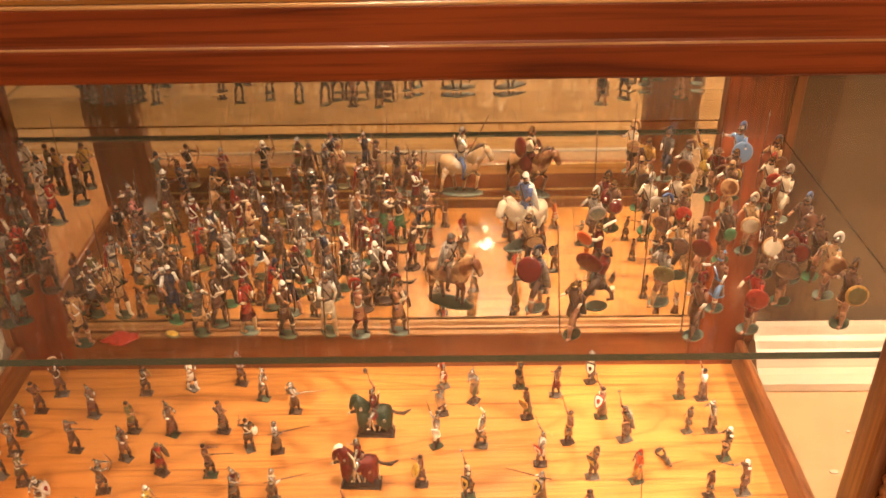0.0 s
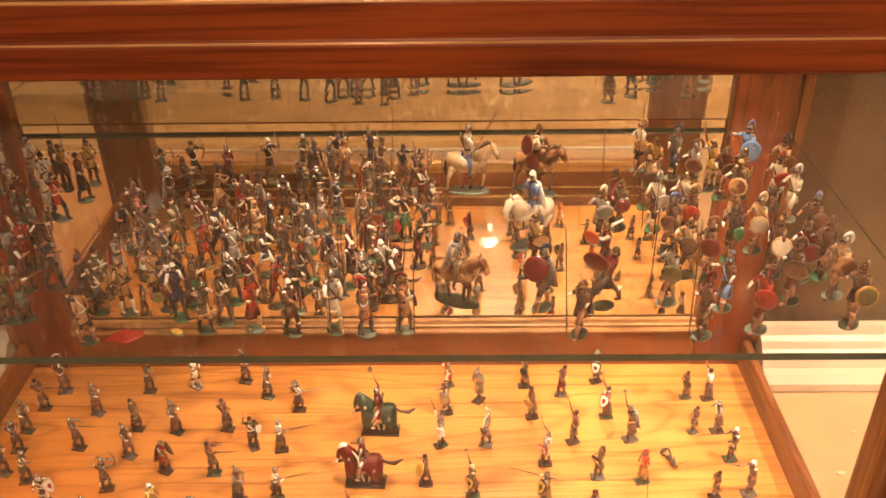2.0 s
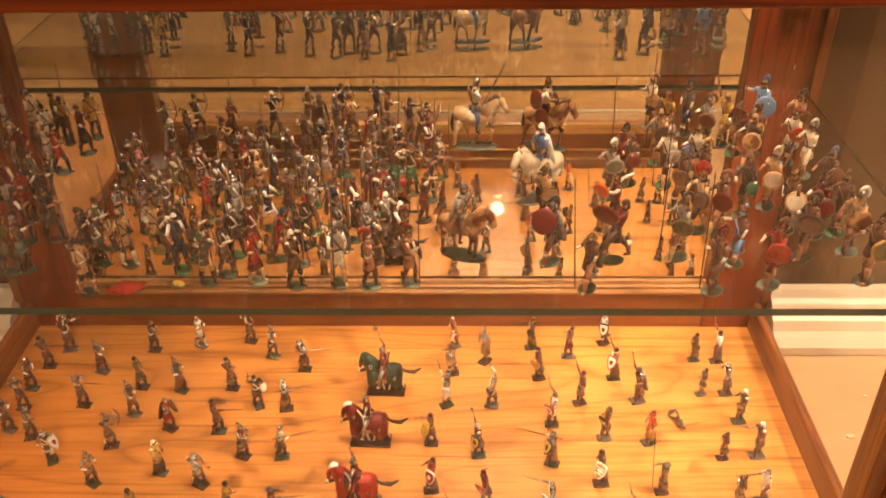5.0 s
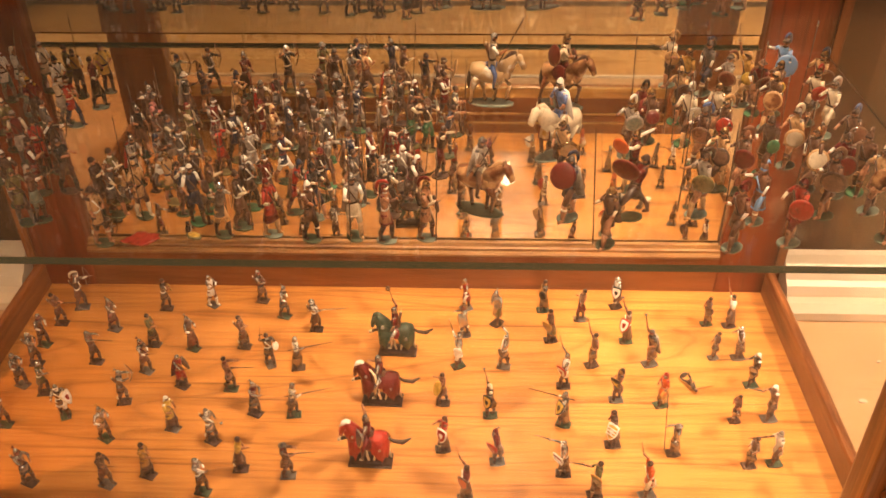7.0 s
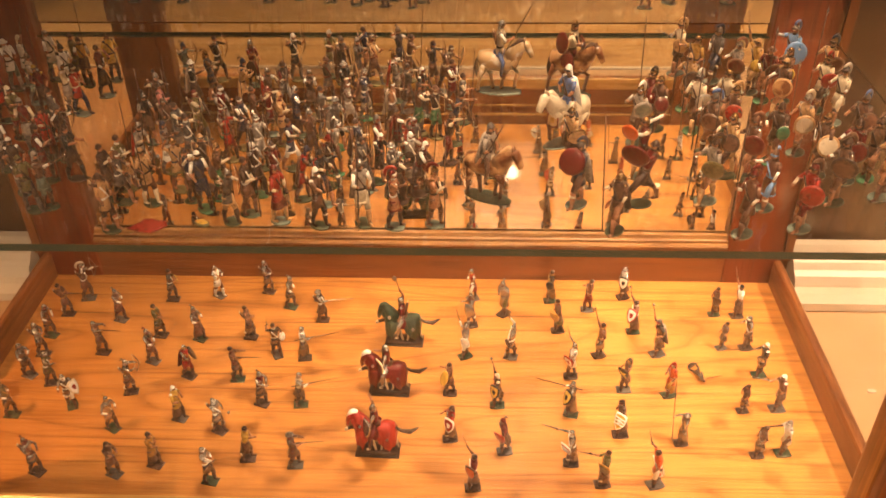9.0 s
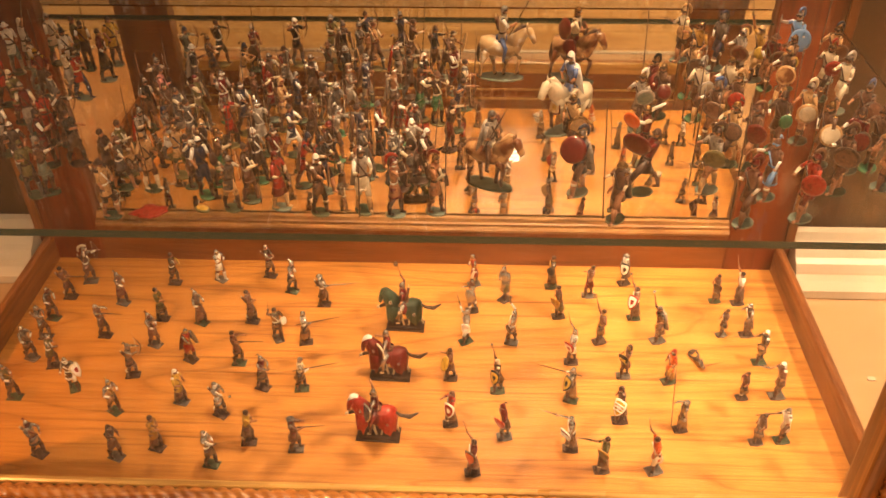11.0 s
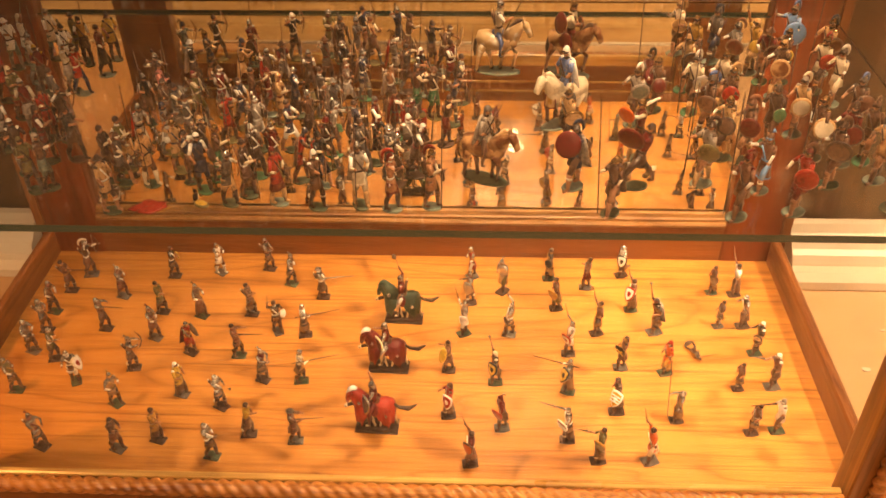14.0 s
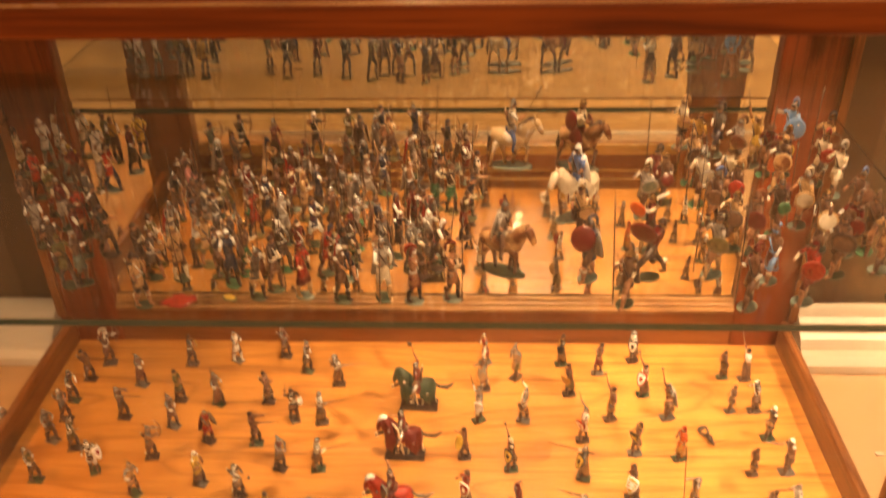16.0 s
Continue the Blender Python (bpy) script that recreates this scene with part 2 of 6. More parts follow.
def rope(name, a, b, r, pitch, mat, parent, lobes=3):
    """A carved rope: a rod whose lobed section turns along its length."""
    a, b = Vector(a), Vector(b)
    length = (b - a).length
    d = (b - a).normalized()
    u = d.orthogonal().normalized()
    v = d.cross(u)
    steps, ring = int(length / pitch * 7), 18
    verts, faces = [], []
    for i in range(steps + 1):
        s = length * i / steps
        for k in range(ring):
            th = 2 * math.pi * k / ring
            ph = lobes * th - 2 * math.pi * s / pitch
            rr = r * (0.70 + 0.34 * abs(math.cos(ph / 2)))
            verts.append(a + d * s + (u * math.cos(th) + v * math.sin(th)) * rr)
    for i in range(steps):
        for k in range(ring):
            p, q = i * ring + k, i * ring + (k + 1) % ring
            faces.append((p, q, q + ring, p + ring))
    faces += [tuple(range(ring - 1, -1, -1)), tuple(range(steps * ring, steps * ring + ring))]
    return mesh_ob(name, verts, faces, mat, parent, smooth=True)


# ---- the room ----
RX, RY0, RY1 = 2.6, -4.2, 0.075
tagged(box_ob("floor", -RX, RX, RY0, RY1 + 0.1, FLOOR - 0.1, FLOOR, ROOMFLOOR, bevel=0), "worn honey-brown wooden floor of the room", "floor", kind="structure")
tagged(box_ob("ceiling", -RX, RX, RY0, RY1 + 0.1, CEILING, CEILING + 0.1, CEIL, bevel=0), "plain off-white plaster ceiling", "ceiling", kind="structure")
tagged(box_ob("wall_north", -RX, RX, RY1, RY1 + 0.1, FLOOR, CEILING, WALL, bevel=0), "tan painted wall behind the display case", "wall", kind="structure")
tagged(box_ob("wall_south", -RX, RX, RY0 - 0.1, RY0, FLOOR, CEILING, WALL, bevel=0), "plain tan painted wall", "wall", kind="structure")
tagged(box_ob("wall_east", RX, RX + 0.1, RY0, RY1 + 0.1, FLOOR, CEILING, WALL, bevel=0), "plain tan painted wall", "wall", kind="structure")
tagged(box_ob("wall_west", -RX - 0.1, -RX, RY0, RY1 + 0.1, FLOOR, CEILING, WALL, bevel=0), "plain tan painted wall", "wall", kind="structure")
for side, sx in (("east", 1), ("west", -1)):
    x0, x1 = sorted((sx * 0.5745, sx * (RX - 0.001)))
    tagged(box_ob("wall_panel_" + side, x0, x1, 0.020, RY1 - 0.001, -0.003, CEILING - 0.001, WALL, bevel=0.0), "tan painted wall panel beside the display case", "wall panel", kind="structure")
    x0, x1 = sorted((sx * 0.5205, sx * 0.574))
    tagged(box_ob("wall_strip_" + side, x0, x1, 0.018, 0.0422, -0.003, CEILING - 0.001, DADO, bevel=0), "dark brown strip of wall beside the case", "wall panel", kind="structure")

counter = empty("counter", "pale polished counter that carries the display case", "counter", "structure")
box_ob("counter_top", -1.9, 1.9, -0.675, RY1 - 0.002, -0.045, -0.004, PALE, counter, 0.004)
box_ob("counter_front", -1.88, 1.88, -0.64, -0.62, FLOOR + 0.002, -0.047, CREAM, counter, 0.002)
box_ob("counter_edge", -1.902, 1.902, -0.687, -0.6755, -0.048, -0.002, CREAM, counter, 0.003)

SKIRT = [(0.0115, -0.002), (-0.058, -0.002), (-0.0565, 0.009), (-0.046, 0.018), (-0.036, 0.0210), (-0.0345, 0.024), (-0.0285, 0.033), (-0.0205, 0.0375),
         (-0.0135, 0.0455), (-0.0055, 0.0500), (0.002, 0.0595), (0.0085, 0.0610), (0.0115, 0.0615)]
for side, xa, xb in (("east", 0.520, 1.9), ("west", -1.9, -0.520)):
    tagged(moulding("trim_" + side, SKIRT, "x", xa, xb, CREAM), "stepped cream-painted moulding along the wall", "moulding", kind="structure")

# ---- the display case ----
case = empty("display_case", "mahogany display case with mirror back and rope-carved frame", "display case")
box_ob("tray_floor", -0.515, 0.515, -0.445, 0.012, -0.02, 0.0, OAK, case, 0)
# rear board with its bead moulding
moulding("rear_board", [(0.0, -0.002), (0.0, 0.052), (0.011, 0.0525), (0.011, -0.002)], "x", -0.435, 0.435, WALNUT, case)
moulding("rear_bead", [(0.0105, 0.053), (-0.002, 0.053), (-0.0042, 0.0555), (-0.0042, 0.0575), (-0.002, 0.0600), (0.001, 0.0605), (0.001, 0.0640), (0.004, 0.0655), (0.006, 0.0700), (0.0105, 0.0715)], "x", -0.432, 0.432, BEAD, case)
box_ob("lower_mirror", -0.44, 0.44, 0.0125, 0.017, 0.03, 0.3670, MIRROR, case, 0)
# the upper mirror has a ground bevel along its lower edge
moulding("upper_mirror", [(0.0113, 0.3692), (0.0125, 0.4080), (0.0125, 0.70), (0.017, 0.70), (0.017, 0.3692)], "x", -0.44, 0.44, DUST_VEIL_MIRROR, case)
box_ob("back_panel", -0.53, 0.53, 0.0425, 0.055, -0.02, 0.70, MAHOGANY, case, 0.001)
# side rails
for sx in (-1, 1):
    prof = [(sx * 0.498, 0.0), (sx * 0.498, 0.033), (sx * 0.4992, 0.0375), (sx * 0.502, 0.0395), (sx * 0.507, 0.0395), (sx * 0.5095, 0.037), (sx * 0.5105, 0.033), (sx * 0.5105, -0.018), (sx * 0.5098, -0.018)]
    moulding("side_rail", prof, "y", -0.437, -0.002, WALNUT_SIDE, case)
# rear posts
for sx in (-1, 1):
    x0, x1 = sorted((sx * 0.4315, sx * 0.519))
    p = box_ob("rear_post", x0, x1, -0.001, 0.042, -0.018, 0.665, MAHOGANY_UP, case, 0.004)
    # proud golden strip paints the light along the post's outer edge
    x0, x1 = sorted((sx * 0.5075, sx * 0.5195))
    box_ob("post_edge_highlight", x0, x1, -0.0045, -0.0012, 0.040, 0.660, GOLDEN_UP_AND_LIT_EDGE, case, 0.0012)
# front frame
moulding("front_rail", [(-0.428, 0.0), (-0.428, 0.0170), (-0.4345, 0.0185), (-0.4355, 0.0310), (-0.4405, 0.0330), (-0.4425, 0.0620), (-0.453, 0.0740), (-0.457, 0.073), (-0.457, 0.02), (-0.466, 0.016), (-0.470, -0.002), (-0.447, -0.002), (-0.447, 0.0)],
         "x", -0.44, 0.44, WALNUT, case)
moulding("front_bead", [(-0.4427, 0.0622), (-0.4432, 0.0700), (-0.4437, 0.0790), (-0.4450, 0.0808), (-0.4490, 0.0812), (-0.4510, 0.0802), (-0.4515, 0.0778), (-0.4500, 0.0745)], "x", -0.44, 0.44, PALE_BEAD_AND_GLINT, case)
# pale strips paint the light caught on the rail's two ledges
for by, bz in ((-0.4310, 0.0184), (-0.4375, 0.0332)):
    moulding("ledge_glint", [(by + 0.0022 * math.cos(i * math.pi / 5), bz + 0.0018 * math.sin(i * math.pi / 5)) for i in range(10)], "x", -0.44, 0.44, PALE_BEAD_AND_GLINT, case, smooth=True)
rope("front_rope", (-0.455, -0.4580, 0.0735), (0.455, -0.4580, 0.0735), 0.0085, 0.013, ROPE, case)
for sx in (-1, 1):
    x0, x1 = sorted((sx * 0.441, sx * 0.535))
    box_ob("front_post", x0, x1, -0.462, -0.428, -0.002, 0.633, GOLDEN_UP_AND_LIT_EDGE, case, 0.004)
    rope("post_rope", (sx * 0.462, -0.4665, 0.0), (sx * 0.462, -0.4665, 0.632), 0.0085, 0.013, ROPE, case)
# cornice and top frame
CORNICE = [(-0.44, 0.634), (-0.530, 0.6345), (-0.5415, 0.6355), (-0.543, 0.637), (-0.543, 0.6525), (-0.5425, 0.6542), (-0.5408, 0.6548), (-0.5402, 0.656), (-0.5398, 0.6735), (-0.5388, 0.675), (-0.535, 0.6757), (-0.43, 0.677)]
moulding("cornice", CORNICE, "x", -0.62, 0.62, MAHOGANY, case)
# thin board added to carry the golden glare colour
moulding("top_glare_board", [(-0.5365, 0.6762), (-0.5365, 0.6785), (-0.5355, 0.6792), (-0.4320, 0.6800), (-0.4320, 0.6774)], "x", -0.62, 0.62, TOP_GLARE, case)
# raised beads carry the painted highlight of the two edges
for ey, ez, er in ((-0.5420, 0.6542, 0.0008), (-0.5390, 0.6752, 0.0012)):
    ring = [(ey + er * math.cos(i * math.pi / 5), ez + er * math.sin(i * math.pi / 5)) for i in range(10)]
    moulding("edge_highlight_bead", ring, "x", -0.621, 0.621, EDGE_HIGHLIGHT, case, smooth=True)
for sx in (-1, 1):
    x0, x1 = sorted((sx * 0.43, sx * 0.60))
    box_ob("top_side", x0, x1, -0.4295, -0.03, 0.63, 0.677, MAHOGANY, case, 0.002)
box_ob("top_rear", -0.60, 0.60, -0.0295, 0.06, 0.666, 0.678, MAHOGANY, case, 0.002)
g = box_ob("top_pane", -0.4295, 0.4295, -0.4295, -0.03, 0.660, 0.664, PANE, case, 0)
g.visible_shadow = False
g = box_ob("front_pane", -0.440, 0.440, -0.447, -0.444, 0.080, 0.633, DUSTY, case, 0)
g.visible_shadow = False
for sx in (-1, 1):
    x0, x1 = sorted((sx * 0.5035, sx * 0.5065))
    g = box_ob("side_pane", x0, x1, -0.427, -0.003, 0.040, 0.629, PANE, case, 0)
    g.visible_shadow = False

# ---- glass shelf ----
SHELF = 0.354
me = bpy.data.meshes.new("glass_shelf")
bm = bmesh.new()
bmesh.ops.create_cube(bm, size=1.0, matrix=Matrix.LocRotScale((0, -0.2055, SHELF - 0.0035), None, (1.005, 0.425, 0.007)))
for f in bm.faces:
    f.material_index = 0 if abs(f.normal.z) > 0.5 else 1
bm.to_mesh(me)
bm.free()
me.materials.append(GLASS), me.materials.append(GLASS_EDGE)
shelf = tagged(new("glass_shelf", me), "clear glass shelf with dark green polished edges", "glass shelf")
shelf.visible_shadow = False

# ---- scraps on the counter ----
for px, py, r in ((0.568, -0.205, 0.0035), (0.590, -0.052, 0.0022), (0.612, -0.135, 0.0018), (0.640, -0.190, 0.0015)):
    bits = [(px + r * (1.6 + 0.5 * math.sin(3.1 * i)) * math.cos(i * 0.785), py + r * math.sin(i * 0.785)) for i in range(8)]
    verts = [(bx, by, z) for z in (-0.0041, -0.0022) for bx, by in bits]
    faces = [tuple(range(8, 16)), tuple(range(7, -1, -1))] + [(i, (i + 1) % 8, 8 + (i + 1) % 8, 8 + i) for i in range(8)]
    tagged(mesh_ob("paper_scrap", verts, faces, CREAM), "tiny torn white paper scrap lying on the counter", "scrap", "paper scraps")

# ---- ceiling spots, added fill ones included ----
def ceiling_or_fill_spot(x, y):
    lamp = empty("ceiling_or_fill_spot", "small white ceiling spot, inferred or added, with a lit bulb", "ceiling lamp", group="ceiling spots")
    lamp.location = (x, y, CEILING)
    bm = bmesh.new()
    bmesh.ops.create_cone(bm, cap_ends=False, segments=20, radius1=0.045, radius2=0.035, depth=0.05, matrix=Matrix.Translation((0, 0, -0.0255)))
    bmesh.ops.solidify(bm, geom=bm.faces[:], thickness=0.003)
    me = bpy.data.meshes.new("housing")
    bm.to_mesh(me), bm.free()
    me.materials.append(WHITE_METAL)
    h = new("housing", me)
    h.parent = lamp
    bm = bmesh.new()
    bmesh.ops.create_uvsphere(bm, u_segments=16, v_segments=8, radius=0.028, matrix=Matrix.Translation((0, 0, -0.056)))
    me = bpy.data.meshes.new("bulb")
    bm.to_mesh(me), bm.free()
    me.materials.append(GLOW)
    b = new("bulb", me)
    b.parent = lamp
    return lamp


for sx, sy, *_ in SPOTS_AND_FILL:
    ceiling_or_fill_spot(sx, sy)

# ---- painted miniatures ----
PAINT_COLOURS = dict(
    flesh=(0.33, 0.155, 0.085), tan=(0.42, 0.25, 0.12), brown=(0.115, 0.058, 0.038), umber=(0.058, 0.034, 0.026), maroon=(0.11, 0.012, 0.010),
    red=(0.29, 0.026, 0.016), orange=(0.58, 0.10, 0.024), yellow=(0.46, 0.29, 0.05), ochre=(0.34, 0.18, 0.04), cream=(0.66, 0.55, 0.40),
    white=(0.82, 0.79, 0.74), grey=(0.27, 0.23, 0.20), slate=(0.10, 0.085, 0.078), black=(0.022, 0.02, 0.02), blue=(0.08, 0.13, 0.30),
    skyblue=(0.17, 0.32, 0.60), navy=(0.03, 0.034, 0.062), green=(0.034, 0.055, 0.036), olive=(0.12, 0.10, 0.04), jade=(0.04, 0.12, 0.06),
    moss=(0.05, 0.066, 0.04), sea=(0.12, 0.15, 0.125), pink=(0.50, 0.20, 0.18), bark=(0.11, 0.06, 0.042), pewter=(0.22, 0.19, 0.165), rust=(0.17, 0.078, 0.05), palomino=(0.52, 0.35, 0.18), dun=(0.40, 0.22, 0.10), steel=(0.60, 0.57, 0.54), bronze=(0.34, 0.19, 0.07))
PAINT = {}
for pname, rgb in PAINT_COLOURS.items():
    m, t, p = node_mat("paint_" + pname)
    metal = pname in ("steel", "bronze", "pewter")
    chips = noise_tex(t, coords(t, (1, 1, 1)), 340.0, 3.0, 0.65)
    pale = max(rgb) > 0.5
    rgb = rgb if pale else tuple(c * 1.18 for c in rgb)
    lo = tuple(c * (0.80 if pale else 0.50) for c in rgb)
    hi = tuple(min(1.0, c * (1.08 if pale else 1.35) + 0.01) for c in rgb)
    link(t, ramp(t, chips, [(0.36, lo), (0.47, rgb), (0.56, rgb), (0.68, hi)]), p.inputs["Base Color"])
    if pname in ("palomino", "dun"):
        hide = noise_tex(t, coords(t, (1, 1, 1)), 70.0, 2.0, 0.5)
        far = (0.80, 0.74, 0.64) if pname == "palomino" else (0.15, 0.05, 0.02)
        link(t, ramp(t, hide, [(0.47 if pname == "dun" else 0.36, far), (0.60 if pname == "dun" else 0.50, rgb)]), p.inputs["Base Color"])
    p.inputs["Coat Weight"].default_value, p.inputs["Coat Roughness"].default_value = 0.9 if metal else 0.85, 0.14
    p.inputs["Specular IOR Level"].default_value = 0.5 if metal else 0.3
    p.inputs["Metallic"].default_value = 0.75 if pname == "steel" else 0.8 if metal else 0.0
    p.inputs["Roughness"].default_value = 0.24 if metal else 0.30
    bump(t, p, chips, 0.45, 0.0007)
    PAINT[pname] = m


class Cast:
    """Collects the lumps of one casting, in units of its height, z up, facing +x."""

    def __init__(self):
        self.v, self.f, self.c, self.names = [], [], [], []

    def slot(self, colour):
        if colour not in self.names:
            self.names.append(colour)
        return self.names.index(colour)

    def tube(self, pts, radii, colour, n=7, flat=1.0, up=None):
        """A limb through pts; flat squeezes the section along up."""
        k = self.slot(colour)
        base, pts = len(self.v), [Vector(p) for p in pts]
        for i, p in enumerate(pts):
            d = (pts[min(i + 1, len(pts) - 1)] - pts[max(i - 1, 0)]).normalized()
            u = Vector(up) if up else d.orthogonal()
            u = (u - d * u.dot(d)).normalized()
            w = d.cross(u)
            for j in range(n):
                a = 2 * math.pi * j / n
                self.v.append(p + (u * math.cos(a) * flat + w * math.sin(a)) * radii[i])
        for i in range(len(pts) - 1):
            for j in range(n):
                a, b = base + i * n + j, base + i * n + (j + 1) % n
                self.f.append((a, b, b + n, a + n)), self.c.append(k)
        self.f.append(tuple(base + j for j in range(n - 1, -1, -1))), self.c.append(k)
        self.f.append(tuple(base + (len(pts) - 1) * n + j for j in range(n))), self.c.append(k)

    def skirt(self, top, low, r0, r1, colour, folds, phase, n=18):
        """Hanging cloth in folds."""
        k, base = self.slot(colour), len(self.v)
        for i, e in enumerate((0.0, 0.3, 0.65, 1.0)):
            r = r0 + (r1 - r0) * e
            for j in range(n):
                a = 2 * math.pi * j / n
                q = r * (1 + 0.17 * e * math.sin(folds * a + phase))
                self.v.append(Vector((q * math.cos(a) * 0.88 - 0.02 * e, q * math.sin(a), top + (low - top) * e + 0.012 * e * math.cos(folds * a))))
        for i in range(3):
            for j in range(n):
                p, q = base + i * n + j, base + i * n + (j + 1) % n
                self.f.append((p, q, q + n, p + n)), self.c.append(k)
        self.f.append(tuple(base + 3 * n + j for j in range(n))), self.c.append(k)

    def widen(self, s):
        self.v = [Vector((v.x * s, v.y * s, v.z)) for v in self.v]
        return self

    def ball(self, c, r, colour, n=8, rings=5, cut=0.0):
        """An ellipsoid; cut above 0 keeps only its cap."""
        k, base = self.slot(colour), len(self.v)
        rx, ry, rz = r if isinstance(r, tuple) else (r, r, r)
        lo = -math.pi / 2 if cut == 0 else math.asin(2 * cut - 1)
        for i in range(rings + 1):
            a = lo + (math.pi / 2 - lo) * i / rings
            for j in range(n):
                b = 2 * math.pi * j / n
                self.v.append(Vector((c[0] + rx * math.cos(a) * math.cos(b), c[1] + ry * math.cos(a) * math.sin(b), c[2] + rz * math.sin(a))))
        for i in range(rings):
            for j in range(n):
                p, q = base + i * n + j, base + i * n + (j + 1) % n
                self.f.append((p, q, q + n, p + n)), self.c.append(k)

    def plate(self, c, normal, outline, thick, colour, rim=None, boss=None, dish=0.0):
        """A shield or slab with the given 2D outline, across normal."""
        nrm = Vector(normal).normalized()
        side = Vector((0, 0, 1)).cross(nrm)
        side = side.normalized() if side.length > 0.01 else Vector((1, 0, 0))
        upv = nrm.cross(side)
        c, n = Vector(c), len(outline)

        def ring(s, off):
            b = len(self.v)
            for x, y in outline:
                self.v.append(c + side * x * s + upv * y * s + nrm * off)
            return b
        k, kr = self.slot(colour), self.slot(rim or colour)
        back, edge, inner, mid = ring(1.0, -thick), ring(1.0, 0.0), ring(0.80, dish * 0.6), ring(0.35, dish)
        for a, b, m in ((back, edge, kr), (edge, inner, kr), (inner, mid, k)):
            for j in range(n):
                self.f.append((a + j, a + (j + 1) % n, b + (j + 1) % n, b + j)), self.c.append(m)
        self.f.append(tuple(mid + j for j in range(n))), self.c.append(self.slot(boss or colour))
        self.f.append(tuple(back + j for j in range(n - 1, -1, -1))), self.c.append(kr)

    def shorten(self, sx):
        """Squeezes the casting along its length."""
        self.v = [Vector((v.x * sx, v.y, v.z)) for v in self.v]
        return self

    def make(self, name, size, x, y, z, turn, label, category="toy soldier", group=""):
        bm = bmesh.new()
        rows = [bm.verts.new(v * size) for v in self.v]
        for f, k in zip(self.f, self.c):
            face = bm.faces.new([rows[i] for i in f])
            face.material_index, face.smooth = k, len(f) == 4
        bmesh.ops.recalc_face_normals(bm, faces=bm.faces[:])
        me = bpy.data.meshes.new(name)
        bm.to_mesh(me), bm.free()
        for nm in self.names:
            me.materials.append(PAINT[nm])
        ob = tagged(new(name, me), label, category, group)
        ob.matrix_basis = pose(x, y, z, 0, 0, turn)
        return ob


def oval(a, b, n=14):
    return [(a * math.cos(2 * math.pi * i / n), b * math.sin(2 * math.pi * i / n)) for i in range(n)]


HEATER = [(1.14 * hx, 1.14 * hy) for hx, hy in [(-0.10, 0.12), (-0.05, 0.135), (0.0, 0.14), (0.05, 0.135), (0.10, 0.12), (0.105, 0.03), (0.09, -0.05), (0.05, -0.12), (0.0, -0.17), (-0.05, -0.12), (-0.09, -0.05), (-0.105, 0.03)]]
SHIELDS = dict(round=oval(0.126, 0.126, 18), big=oval(0.145, 0.145, 20), wide=oval(0.165, 0.17, 22), broad=oval(0.19, 0.16, 22), oval=oval(0.11, 0.18, 16), heater=HEATER, target=oval(0.10, 0.10, 12))


